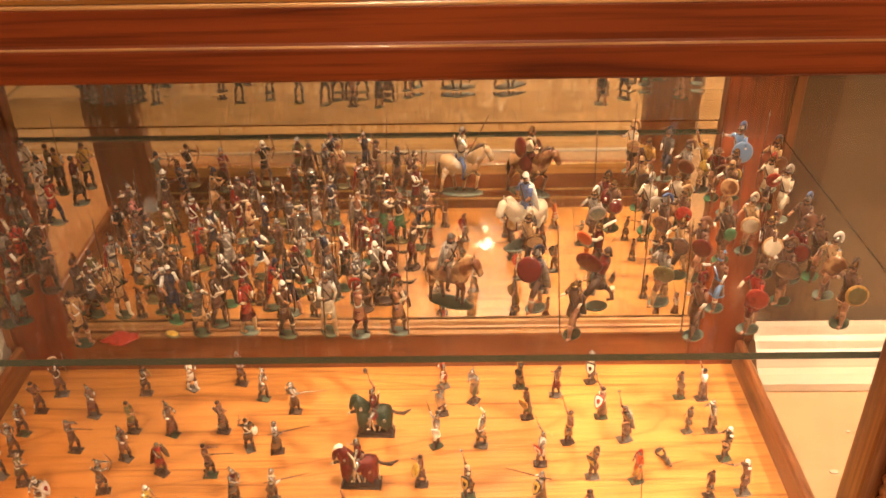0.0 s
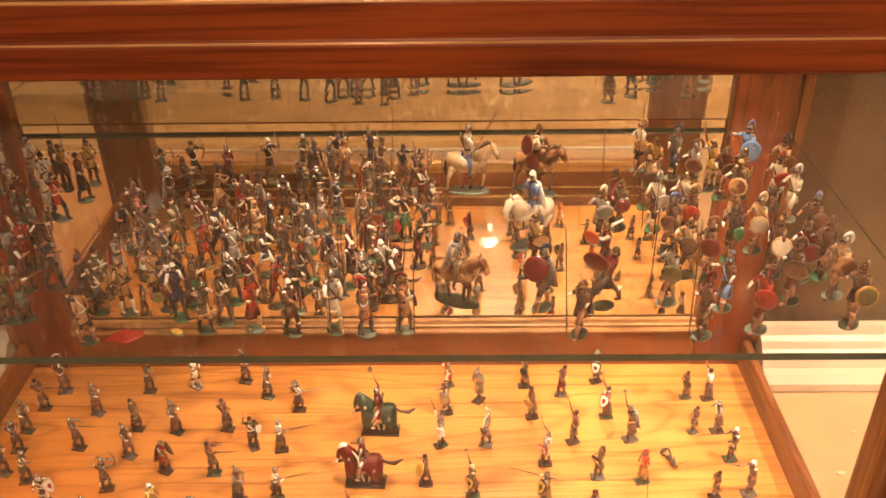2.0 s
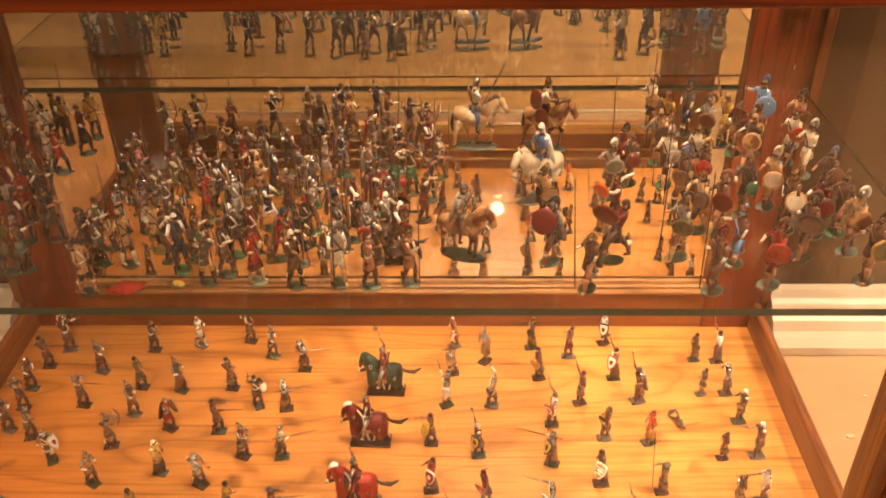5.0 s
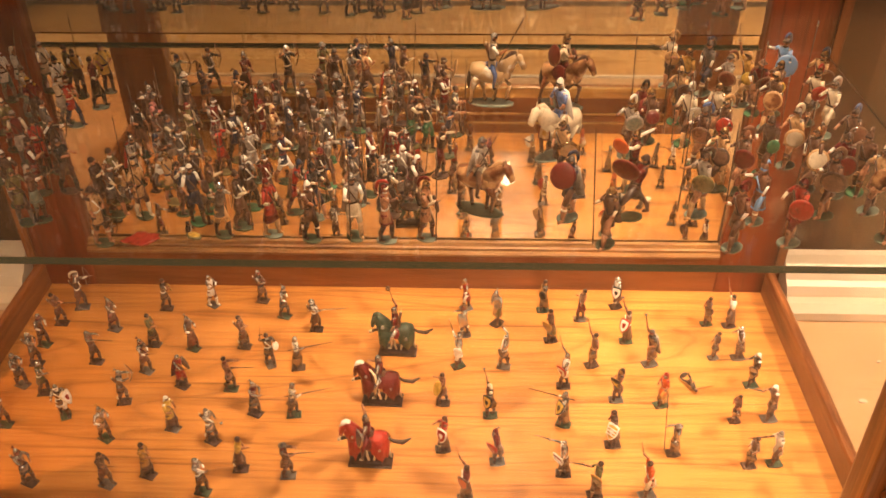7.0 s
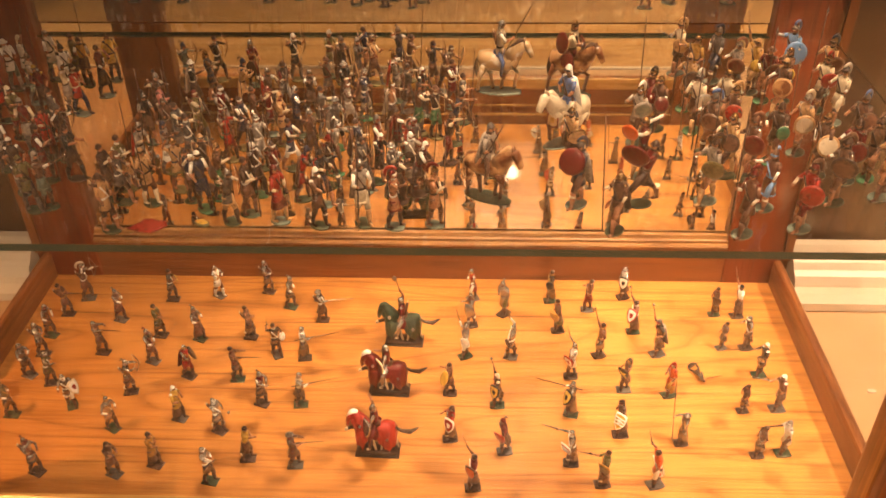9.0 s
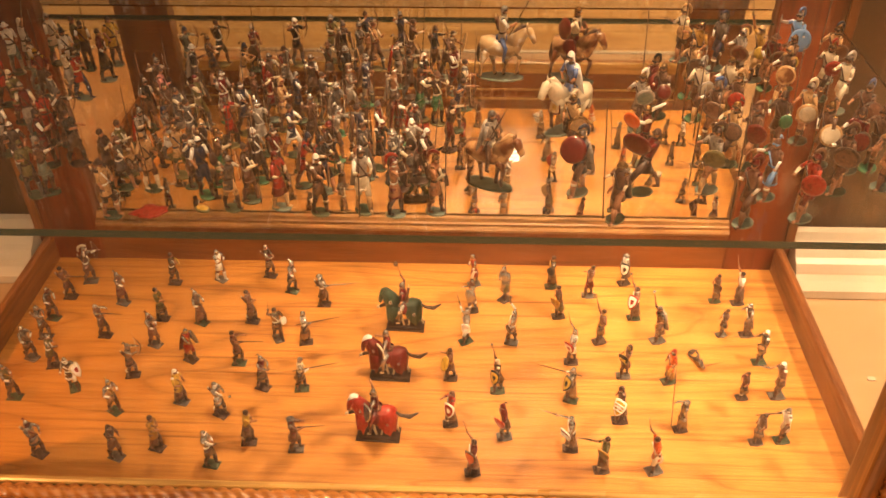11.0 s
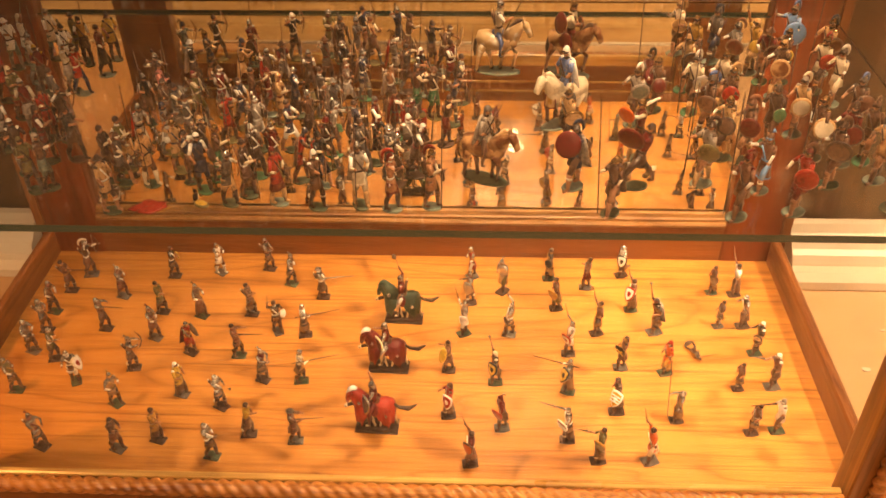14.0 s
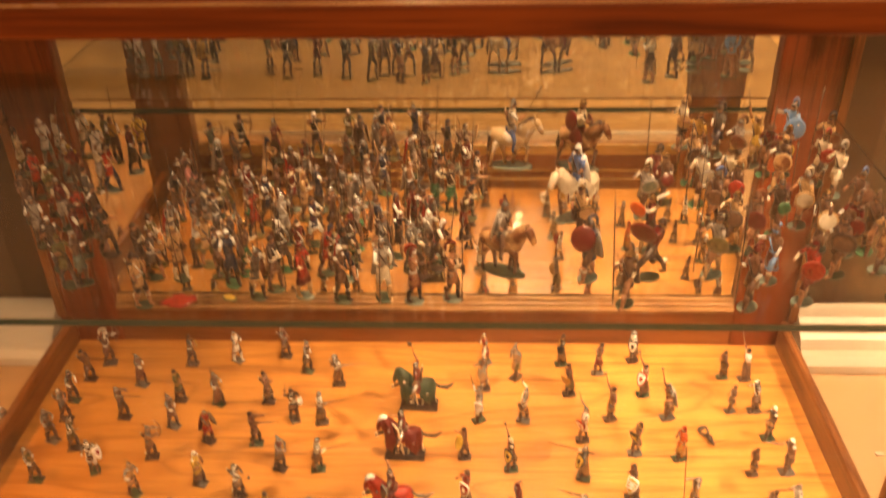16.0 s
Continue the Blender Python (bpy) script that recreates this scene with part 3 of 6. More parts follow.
def torso(k, z, lean, coat, legs, skirt, rnd, arm="rest", arm2="rest", sleeve=None, helm=None, crest=None, shield=None, weapon="", metal="steel", cloak=None, hair="umber", sash="umber", fore="flesh", brim=True):
    """The body from the hips up, with arms, head and gear; z is the hip."""
    lx = lean * 0.22
    hip, chest, neck = Vector((0, 0, z)), Vector((lx * 0.7, 0, z + 0.21)), Vector((lx, 0, z + 0.315))
    k.tube([hip + Vector((0, 0, -0.02)), hip + Vector((lx * 0.3, 0, 0.08)), chest, chest + Vector((lx * 0.2, 0, 0.075)), neck], [0.080, 0.072, 0.098, 0.088, 0.030], coat, 9, 0.72, (1, 0, 0))
    k.tube([hip + Vector((lx * 0.2, 0, 0.052)), hip + Vector((lx * 0.25, 0, 0.078))], [0.083, 0.083], sash, 9, 0.74, (1, 0, 0))
    if skirt:
        k.tube([hip + Vector((0, 0, 0.06)), hip, hip + Vector((0, 0, -skirt))], [0.074, 0.090, 0.100 + 0.12 * skirt], coat if rnd.random() < 0.6 else legs, 9, 0.82, (1, 0, 0))
        if rnd.random() < 0.55:
            k.tube([hip + Vector((0, 0, -skirt + 0.022)), hip + Vector((0, 0, -skirt - 0.004))], [0.101 + 0.12 * skirt, 0.104 + 0.12 * skirt], legs, 9, 0.82, (1, 0, 0))
    for sy in (-1, 1):
        k.ball(chest + Vector((0, sy * 0.088, 0.072)), (0.042, 0.036, 0.03), helm or coat, 6, 3)
    k.tube([chest + Vector((0.068, -0.07, 0.06)), hip + Vector((0.075, 0.05, 0.07))], [0.013, 0.013], sash, 5)
    k.ball(hip + Vector((0.0, 0.085, 0.02)), (0.028, 0.022, 0.035), "brown", 5, 3)
    head = neck + Vector((0.012 + lx * 0.15, rnd.uniform(-0.016, 0.016), 0.062))
    k.tube([neck + Vector((0, 0, -0.012)), neck + Vector((0.004, 0, 0.012))], [0.046, 0.036], sash if rnd.random() < 0.5 else coat, 7)
    k.ball(head, (0.048, 0.043, 0.060), "flesh", 8, 5)
    k.ball(head + Vector((0.052, 0, -0.008)), (0.014, 0.012, 0.016), "flesh", 5, 3)
    if helm:
        style = rnd.random()
        k.ball(head + Vector((-0.004, 0, 0.010)), (0.057, 0.052, 0.064 if style < 0.6 else 0.082), helm, 9, 4, 0.48)
        if style < 0.14 and brim and not crest:
            k.tube([head + Vector((-0.004, 0, 0.006)), head + Vector((-0.004, 0, 0.016))], [0.082, 0.066], helm, 10)
        else:
            k.tube([head + Vector((-0.026, 0, 0.0)), head + Vector((-0.042, 0, -0.06))], [0.046, 0.043], helm, 7, 0.6, (1, 0, 0))
            k.tube([head + Vector((0.0, 0, 0.02)), head + Vector((0.052, 0, 0.012))], [0.054, 0.05], sash, 8, 0.4, (0, 0, 1))
        if style > 0.8 and not crest:
            k.tube([head + Vector((-0.01, 0, 0.07)), head + Vector((-0.05, 0, 0.12)), head + Vector((-0.10, 0, 0.07))], [0.012, 0.026, 0.01], sash, 6)
    else:
        k.ball(head + Vector((-0.012, 0, 0.010)), (0.058, 0.055, 0.064), hair, 8, 4, 0.45)
    if crest:
        arc = [head + Vector((0.112 * math.cos(a) - 0.012, 0, 0.112 * math.sin(a) + 0.004)) for a in (0.80, 1.15, 1.5, 1.85, 2.2, 2.55, 2.9, 3.25, 3.6)]
        k.tube(arc, [0.012, 0.024, 0.028, 0.030, 0.030, 0.028, 0.026, 0.022, 0.010], crest, 7, 0.75, (0, 1, 0))
    reach = dict(rest=((0.03, 0.045, -0.12), (0.07, 0.02, -0.20)), fore=((0.09, 0.03, -0.09), (0.20, 0.0, -0.06)), up=((0.02, 0.07, 0.07), (0.08, 0.07, 0.22)),
                 out=((0.11, 0.04, -0.02), (0.25, 0.03, 0.03)), hold=((0.05, 0.06, -0.11), (0.15, 0.05, -0.12)), aim=((0.12, -0.01, 0.0), (0.24, -0.04, 0.01)), back=((-0.06, 0.07, 0.02), (0.03, 0.06, 0.06)), flung=((-0.12, 0.05, 0.02), (-0.29, 0.05, 0.11)))
    ends = []
    for sy, how in ((-1, arm), (1, arm2)):
        sh = chest + Vector((0.0, sy * 0.095, 0.062))
        a, b = [Vector((p[0] + rnd.uniform(-0.03, 0.03), sy * p[1] + rnd.uniform(-0.03, 0.03), p[2] + rnd.uniform(-0.035, 0.035))) for p in reach[how]]
        k.tube([sh, sh + a], [0.034, 0.027], sleeve or coat, 6)
        k.tube([sh + a, sh + b], [0.025, 0.019], fore, 6)
        k.ball(sh + b, 0.025, "flesh", 6, 3)
        ends.append(sh + b)
    right, left = ends
    if weapon == "spear":
        t = Vector((0.03 + lean * 0.15, rnd.uniform(-0.05, 0.05), 1)).normalized()
        k.tube([right - t * (right.z - 0.03), right + t * 0.66], [0.0095, 0.0085], "umber", 5)
        k.tube([right + t * 0.65, right + t * 0.70, right + t * 0.78], [0.008, 0.019, 0.002], metal, 5, 0.45)
    elif weapon == "pike":
        t = Vector((0.10, rnd.uniform(-0.04, 0.04), 1)).normalized()
        k.tube([right - t * (right.z - 0.02), right + t * 1.0], [0.0095, 0.0085], "umber", 5)
        k.tube([right + t * 0.99, right + t * 1.12], [0.016, 0.002], metal, 5, 0.45)
    elif weapon in ("sword", "axe", "mace"):
        t = Vector((0.25, 0, 1)).normalized() if arm in ("up", "back") else Vector((1, 0.05, 0.45)).normalized()
        long = 0.34 if weapon == "sword" else 0.24
        k.tube([right - t * 0.05, right + t * 0.03], [0.012, 0.012], "umber", 5)
        k.tube([right + t * 0.03, right + t * long], [0.017 if weapon == "sword" else 0.011, 0.006], metal if weapon == "sword" else "umber", 5, 0.4)
        if weapon == "sword":
            k.tube([right + t * 0.03 + Vector((0, 0.05, 0)), right + t * 0.03 - Vector((0, 0.05, 0))], [0.009, 0.009], metal, 5)
        elif weapon == "axe":
            k.plate(right + t * long + Vector((0.03, 0, 0)), (0, 1, 0.01), oval(0.05, 0.06, 8), 0.014, metal)
        else:
            k.ball(right + t * long, 0.034, metal, 7, 4)
    elif weapon == "slant":
        t = Vector((0.55, -0.05, 1)).normalized()
        k.tube([right - t * 0.22, right + t * 0.52], [0.0095, 0.0085], "umber", 5)
        k.tube([right + t * 0.51, right + t * 0.60], [0.016, 0.002], metal, 5, 0.45)
    elif weapon == "lance":
        t = Vector((1, 0.02, 0.10)).normalized()
        k.tube([right - t * 0.34, right, right + t * 0.62], [0.011, 0.014, 0.006], metal if rnd.random() < 0.4 else "umber", 5)
    elif weapon == "bow":
        arc = [left + Vector((0.03 - 0.10 * abs(s) ** 1.6, 0, 0.25 * s)) for s in (-1, -0.6, -0.2, 0.2, 0.6, 1)]
        k.tube(arc, [0.006, 0.010, 0.012, 0.012, 0.010, 0.006], "brown", 5)
        k.tube([arc[0], arc[-1]], [0.0035, 0.0035], "cream", 4)
        k.tube([left + Vector((-0.24, 0, 0)), left + Vector((0.08, 0, 0))], [0.005, 0.005], "cream", 4)
    elif weapon == "gun":
        t = Vector((1, 0.0, 0.03)).normalized()
        k.tube([right - t * 0.12, right + t * 0.02, right + t * 0.40], [0.022, 0.017, 0.008], "umber", 6, 0.7)
    if shield:
        kind, colour, *rest = shield
        face = Vector((0.85, 0.75, rnd.choice((-0.35, -0.1, 0.15, 0.45)))) if kind != "side" else Vector((0, 1, 0))
        at = left + Vector((0.03, 0.03, 0.02))
        k.plate(at, face, SHIELDS[kind], 0.018, colour, rest[0] if rest else None, rest[1] if len(rest) > 1 else None, 0.020 if kind in ("round", "big", "target") else 0.016)
        if len(rest) > 2:
            nrm = face.normalized()
            sv = Vector((0, 0, 1)).cross(nrm).normalized()
            uv = nrm.cross(sv)
            for q in ((-0.06, 0.0, 0.06) if rest[2] == "bars" else (-0.05, 0.05)):
                d = (sv if rest[2] == "bars" else (sv + uv * (1 if q > 0 else -1)).normalized())
                c0 = at + nrm * 0.022 + (uv * q if rest[2] == "bars" else Vector((0, 0, 0)))
                k.tube([c0 - d * 0.095, c0 + d * 0.095], [0.016, 0.016], rest[1], 5, 0.6, tuple(nrm))
    if weapon == "bow" or rnd.random() < 0.18:
        q = chest + Vector((-0.085, -0.03, -0.02))
        k.tube([q + Vector((0.02, 0.05, -0.11)), q + Vector((-0.02, -0.03, 0.10))], [0.026, 0.032], "brown", 7)
        for e in (-0.012, 0.0, 0.012):
            k.tube([q + Vector((-0.02, -0.03 + e, 0.09)), q + Vector((-0.028, -0.045 + e, 0.15))], [0.005, 0.007], "cream", 4)
    if cloak:
        b = chest + Vector((-0.075, 0, 0.07))
        k.tube([b, b + Vector((-0.035, 0, -0.16)), b + Vector((-0.075, 0, -0.40))], [0.075, 0.105, 0.135], cloak, 9, 0.32, (1, 0, 0))


def figure(seed, base, stride, coat, legs, skirt=0.10, boots="umber", bulk=1.0, lean=0.0, robe=False, **gear):
    """A soldier on foot."""
    rnd = random.Random(seed)
    k = Cast()
    shape, colour = base
    if shape == "slab":
        k.plate((0, 0, 0.022), (0, 0, 1), [(-0.15, -0.10), (0.15, -0.11), (0.16, 0.09), (0.0, 0.12), (-0.14, 0.10)], 0.022, colour)
    else:
        k.plate((0, 0, 0.022), (0, 0, 1), oval(0.165, 0.12, 12) if shape == "oval" else oval(0.15, 0.13, 10), 0.022, colour)
    hip = 0.46
    if robe:
        hem = rnd.choice((0.14, 0.24, 0.32))
        k.skirt(hip + 0.02, hem, 0.078, 0.112, legs, 6 + seed % 3, seed * 0.7)
    for sy in (-1, 1):
        fx = stride * sy * 0.14
        knee = (fx * 0.65 + 0.03, sy * 0.052, 0.25)
        k.tube([(0, sy * 0.042, hip), knee], [0.058, 0.042], legs, 7)
        k.tube([knee, (fx * 0.9, sy * 0.058, 0.16), (fx, sy * 0.058, 0.045)], [0.041, 0.040, 0.026], boots, 7)
        if seed % 3 == 0:
            k.tube([(fx * 0.93, sy * 0.058, 0.215), (fx * 0.96, sy * 0.058, 0.185)], [0.045, 0.043], "bronze" if seed % 2 else "cream", 7)
        k.tube([(fx - 0.02, sy * 0.058, 0.035), (fx + 0.075, sy * 0.062, 0.030)], [0.028, 0.020], boots, 6)
    torso(k, hip, lean, coat, legs, skirt, rnd, **gear)
    return k


def horse(seed, coat, cloth=None, base="moss", gallop=0.4, mane="umber", rider=None, head_guard=None, square=False):
    """A horse, in units of a rider's height, with an optional rider and cloth."""
    rnd = random.Random(seed)
    k = Cast()
    k.plate((0, 0, 0.024), (0, 0, 1), [(-0.56, -0.19), (0.5, -0.20), (0.52, 0.19), (-0.56, 0.20)] if square else [(x * (1 + 0.05 * math.sin(i * 2.3)), y) for i, (x, y) in enumerate(oval(0.52, 0.18, 18))], 0.024, base)
    if square:
        k.tube([(-0.5, 0.0, 0.04), (-0.2, 0.02, 0.05), (0.2, -0.01, 0.055), (0.46, 0.01, 0.04)], [0.15, 0.17, 0.16, 0.13], base, 8, 0.45, (0, 0, 1))
    h = 0.56
    k.tube([(-0.49, 0, h + 0.02), (-0.44, 0, h + 0.05), (-0.28, 0, h + 0.05), (-0.02, 0, h + 0.01), (0.20, 0, h + 0.03), (0.36, 0, h + 0.07), (0.42, 0, h + 0.10)], [0.04, 0.145, 0.18, 0.165, 0.17, 0.145, 0.07], coat, 11, 1.0, (0, 0, 1))
    if square:
        k.tube([(0.20, 0, h + 0.07), (0.36, 0, h + 0.26), (0.46, 0, h + 0.38), (0.54, 0, h + 0.40)], [0.16, 0.135, 0.10, 0.06], coat, 9, 1.2, (1, 0, 0))
        k.tube([(0.47, 0, h + 0.40), (0.57, 0, h + 0.37), (0.65, 0, h + 0.22), (0.66, 0, h + 0.13)], [0.06, 0.095, 0.070, 0.056], coat, 8, 0.95, (0, 0, 1))
        k.tube([(0.40, 0, h + 0.47), (0.50, 0, h + 0.485), (0.60, 0, h + 0.44), (0.66, 0, h + 0.36)], [0.04, 0.068, 0.066, 0.03], head_guard, 8, 0.55, (0, 0, 1))
        k.tube([(0.34, -0.08, h - 0.04), (0.58, -0.10, h - 0.05), (0.72, -0.10, h - 0.10)], [0.075, 0.042, 0.034], "umber", 7)
        k.tube([(0.70, -0.10, h - 0.09), (0.78, -0.10, h - 0.13)], [0.040, 0.032], "cream", 7)
    else:
        k.tube([(0.22, 0, h + 0.07), (0.40, 0, h + 0.22), (0.50, 0, h + 0.33), (0.58, 0, h + 0.36)], [0.16, 0.125, 0.085, 0.055], coat, 9, 1.2, (1, 0, 0))
        k.tube([(0.50, 0, h + 0.36), (0.60, 0, h + 0.33), (0.69, 0, h + 0.19), (0.72, 0, h + 0.13)], [0.06, 0.088, 0.066, 0.056], head_guard or coat, 8, 0.95, (0, 0, 1))
    for sy in (-1, 1):
        k.tube([(0.54, sy * 0.035, h + 0.39), (0.54, sy * 0.045, h + 0.48)], [0.026, 0.004], coat, 5)
    k.tube([(0.55, 0, h + 0.41), (0.44, 0, h + 0.40), (0.31, 0, h + 0.29), (0.18, 0, h + 0.20)], [0.03, 0.05, 0.05, 0.03], mane, 6, 1.3, (1, 0, 1))
    k.tube([(-0.46, 0, h + 0.10), (-0.62, 0.02, h + 0.03), (-0.84, 0.03, h + 0.02), (-1.04, 0.03, h + 0.14)] if square else [(-0.44, 0, h + 0.06), (-0.51, 0, h + 0.03), (-0.53, 0, h - 0.14), (-0.52, 0, h - 0.28)], [0.028, 0.038, 0.052, 0.016], mane, 6)
    for bx, sy, ph in ((0.26, -1, 1), (0.26, 1, -1), (-0.32, -1, -0.7), (-0.32, 1, 0.8)):
        s = gallop * ph * 0.22
        lift = 0.14 * gallop if (ph == 1 and gallop > 0.3) else 0.0
        kn = (bx + s * 0.9, sy * 0.075, 0.31 + lift)
        ft = (bx + s * (0.6 if lift else 1.3), sy * 0.075, 0.045 + lift)
        k.tube([(bx, sy * 0.07, h - 0.02), kn, ((kn[0] + ft[0]) / 2, sy * 0.075, (kn[2] + ft[2]) / 2), ft], [0.11, 0.050, 0.030, 0.036], ("cream" if cloth else coat), 7)
        if not cloth:
            k.tube([kn, ((kn[0] + ft[0]) / 2, sy * 0.075, (kn[2] + ft[2]) / 2), ft], [0.053, 0.035, 0.041], "tan" if coat == "palomino" else "brown", 7)
        k.tube([ft, (ft[0] + 0.02, ft[1], ft[2] - 0.025)], [0.042, 0.048], "umber", 7)
    if cloth:
        kc, ring0 = k.slot(cloth), len(k.v)
        key = [(-0.52, 0.02, 0.10, 0.44), (-0.48, 0.12, 0.16, 0.32), (-0.36, 0.20, 0.215, 0.24), (-0.20, 0.20, 0.21, 0.30), (-0.06, 0.175, 0.18, 0.50), (0.12, 0.18, 0.18, 0.52), (0.30, 0.22, 0.205, 0.26), (0.46, 0.18, 0.15, 0.30), (0.50, 0.10, 0.09, 0.44)]
        stations = []
        for p, q in zip(key, key[1:]):
            stations += [tuple(u + (w - u) * e / 3 for u, w in zip(p, q)) for e in range(3)]
        stations.append(key[-1])
        for sx, top, half, low in stations:
            for yy, zz in ((-half * 1.05, low), (-half, (low + h) / 2), (-half * 0.86, h + top * 0.45), (0, h + top), (half * 0.86, h + top * 0.45), (half, (low + h) / 2), (half * 1.05, low)):
                k.v.append(Vector((sx, yy * (1 + (0.13 * math.sin(sx * 47) if zz < h else 0)), zz + (0.03 * math.sin(sx * 31 + yy * 9) if zz == low else 0))))
        for i in range(len(stations) - 1):
            for j in range(6):
                p = ring0 + i * 7 + j
                k.f.append((p, p + 1, p + 8, p + 7)), k.c.append(kc)
        for i in (0, len(stations) - 1):
            k.f.append(tuple(ring0 + i * 7 + j for j in range(7))), k.c.append(kc)
        k.tube([(0.24, 0, h + 0.02), (0.41, 0, h + 0.19), (0.53, 0, h + 0.33)], [0.185, 0.145, 0.10], cloth, 9, 1.1, (1, 0, 0))
        for sy in (-1, 1):
            for ex, ey, ez, er in ((-0.30, 0.213, 0.52, 0.042), (0.35, 0.15, 0.78, 0.046)):
                k.plate((ex, sy * ey, ez), (0, sy, 0.35), oval(er, er, 10), 0.012, "steel", "cream" if cloth == "green" else cloth)
    if rider:
        r = dict(rider)
        legs, coat2 = r.pop("legs"), r.pop("coat")
        k.tube([(-0.14, 0, h + 0.17), (0.0, 0, h + 0.16), (0.12, 0, h + 0.19)], [0.07, 0.09, 0.06], r.pop("saddle", "brown"), 8)
        for sy in (-1, 1):
            k.tube([(0.0, sy * 0.06, h + 0.20), (0.10, sy * 0.185, h + 0.06), (0.06, sy * 0.20, h - 0.16)], [0.06, 0.05, 0.03], legs, 7)
            k.tube([(0.05, sy * 0.20, h - 0.17), (0.13, sy * 0.205, h - 0.18)], [0.028, 0.02], "umber", 6)
        sub = Cast()
        torso(sub, h + 0.22, 0.05, coat2, legs, 0.06, rnd, brim=False, **r)
        off = len(k.v)
        drop = 0.10 if square else 0.0
        k.v += [Vector((v.x * 1.38, v.y * 1.25, (v.z - h - 0.2) * 1.22 + h + 0.2 - drop)) for v in sub.v]
        if square:
            for sy in (-1, 1):
                k.tube([(-0.02, sy * 0.12, h + 0.16), (0.10, sy * 0.235, h + 0.02), (0.12, sy * 0.245, h - 0.24)], [0.085, 0.062, 0.034], legs, 8)
                k.tube([(0.10, sy * 0.245, h - 0.25), (0.20, sy * 0.25, h - 0.27)], [0.034, 0.022], "cream", 6)
                k.plate((-0.02, sy * 0.20, h + 0.10), (0, sy, 0.4), oval(0.10, 0.13, 10), 0.014, coat2)
        k.f += [tuple(i + off for i in f) for f in sub.f]
        k.c += [k.slot(sub.names[c]) for c in sub.c]
    return k


MADE = 0


def tray_man(x, y, turn, coat, legs, label, base="slab", robe=False, stride=0.55, skirt=0.12, lean=0.0, size=0.054, boots="umber", **gear):
    global MADE
    MADE += 1
    soft = dict(umber="bark", slate="pewter", brown="rust", grey="pewter", tan="rust")
    # white forearms and pale sashes also paint glints on the castings
    if gear.get("helm") == "steel":
        gear.setdefault("sleeve", "steel"), gear.setdefault("fore", "white" if MADE % 2 else "steel")
    gear.setdefault("sash", ("steel", "white", "ochre", "maroon", "steel")[MADE % 5])
    lean = lean or 0.2 * math.sin(MADE * 2.4)
    return figure(1000 + MADE, (base, ("umber", "slate", "umber", "moss")[MADE % 4]), stride, soft.get(coat, coat), soft.get(legs, legs), skirt, soft.get(boots, boots), robe=robe, lean=lean, **gear).make(
        "toy_soldier", size, x, y, 0.0, turn, label, "toy soldier", "small castings on the tray")


def shelf_man(x, y, turn, coat, legs, label, base="oval", ground="moss", robe=False, stride=1.0, skirt=0.12, lean=0.0, size=0.060, boots="flesh", **gear):
    global MADE
    MADE += 1
    slim = x < 0.085
    if slim:
        stride *= 0.6
        # white sleeves and forearms double as painted highlights in the crowd
        if MADE % 4 == 1:
            gear.setdefault("sleeve", "white")
        if MADE % 5 == 2:
            gear.setdefault("fore", "white")
    return figure(1000 + MADE, (base, ground), stride, coat, legs, skirt, boots, robe=robe, lean=lean, **gear).widen(0.87 if slim else 0.95).make(
        "toy_soldier", size, x, y, SHELF, turn, label, "toy soldier", "painted figures on the glass shelf")

# ---- the castings on the oak tray ----
tray_man(-0.435, -0.053, 10, 'umber', 'brown', 'small toy soldier in dark brown with a bow on oak', arm='up', arm2='aim', weapon='bow', helm='steel', crest='cream', size=0.0636)
tray_man(-0.450, -0.087, 0, 'brown', 'umber', 'small toy soldier in brown with a long gun on oak', arm='out', weapon='gun', size=0.0572)
tray_man(-0.456, -0.130, -10, 'slate', 'umber', 'small toy soldier in dark grey and silver helmet on oak', helm='steel', arm='hold', size=0.0572)
tray_man(-0.452, -0.166, 0, 'slate', 'grey', 'small toy soldier in dark grey and silver helmet on oak', helm='steel', arm='fore', size=0.0572)
tray_man(-0.454, -0.204, -20, 'grey', 'umber', 'small toy soldier in grey with a mace on oak', helm='steel', arm='hold', weapon='mace', size=0.0572)
tray_man(-0.421, -0.217, 10, 'olive', 'umber', 'small toy soldier in olive and silver helmet on oak', helm='steel', arm='fore', size=0.0572)
tray_man(-0.447, -0.270, 0, 'olive', 'grey', 'small toy soldier in olive with a sword on oak', helm='steel', arm='hold', weapon='sword', size=0.0572)
tray_man(-0.510, -0.200, 0, 'grey', 'umber', 'small toy soldier in grey and silver helmet on oak', helm='steel', arm='hold', size=0.0572)
tray_man(-0.375, -0.097, -15, 'brown', 'maroon', 'small toy soldier in brown and silver helmet on oak', helm='steel', arm='fore', skirt=0.16, size=0.0572)
tray_man(-0.377, -0.161, -5, 'brown', 'umber', 'small toy soldier in brown with a long gun on oak', helm='steel', arm='out', weapon='gun', arm2='aim', size=0.0572)
tray_man(-0.382, -0.253, -60, 'grey', 'white', 'small toy soldier in grey with white shield on oak', helm='steel', shield=('heater', 'white', 'cream', 'red'), arm='hold', size=0.0572)
tray_man(-0.313, -0.127, -5, 'olive', 'slate', 'small toy soldier in olive robe on oak', arm='fore', robe=True, size=0.0572)
tray_man(-0.308, -0.176, -20, 'grey', 'brown', 'small toy soldier in grey with a sword on oak', helm='steel', arm='fore', weapon='sword', size=0.0572)
tray_man(-0.319, -0.230, 10, 'grey', 'tan', 'small toy soldier in grey with a bow on oak', helm='steel', arm='out', arm2='aim', weapon='bow', size=0.0572)
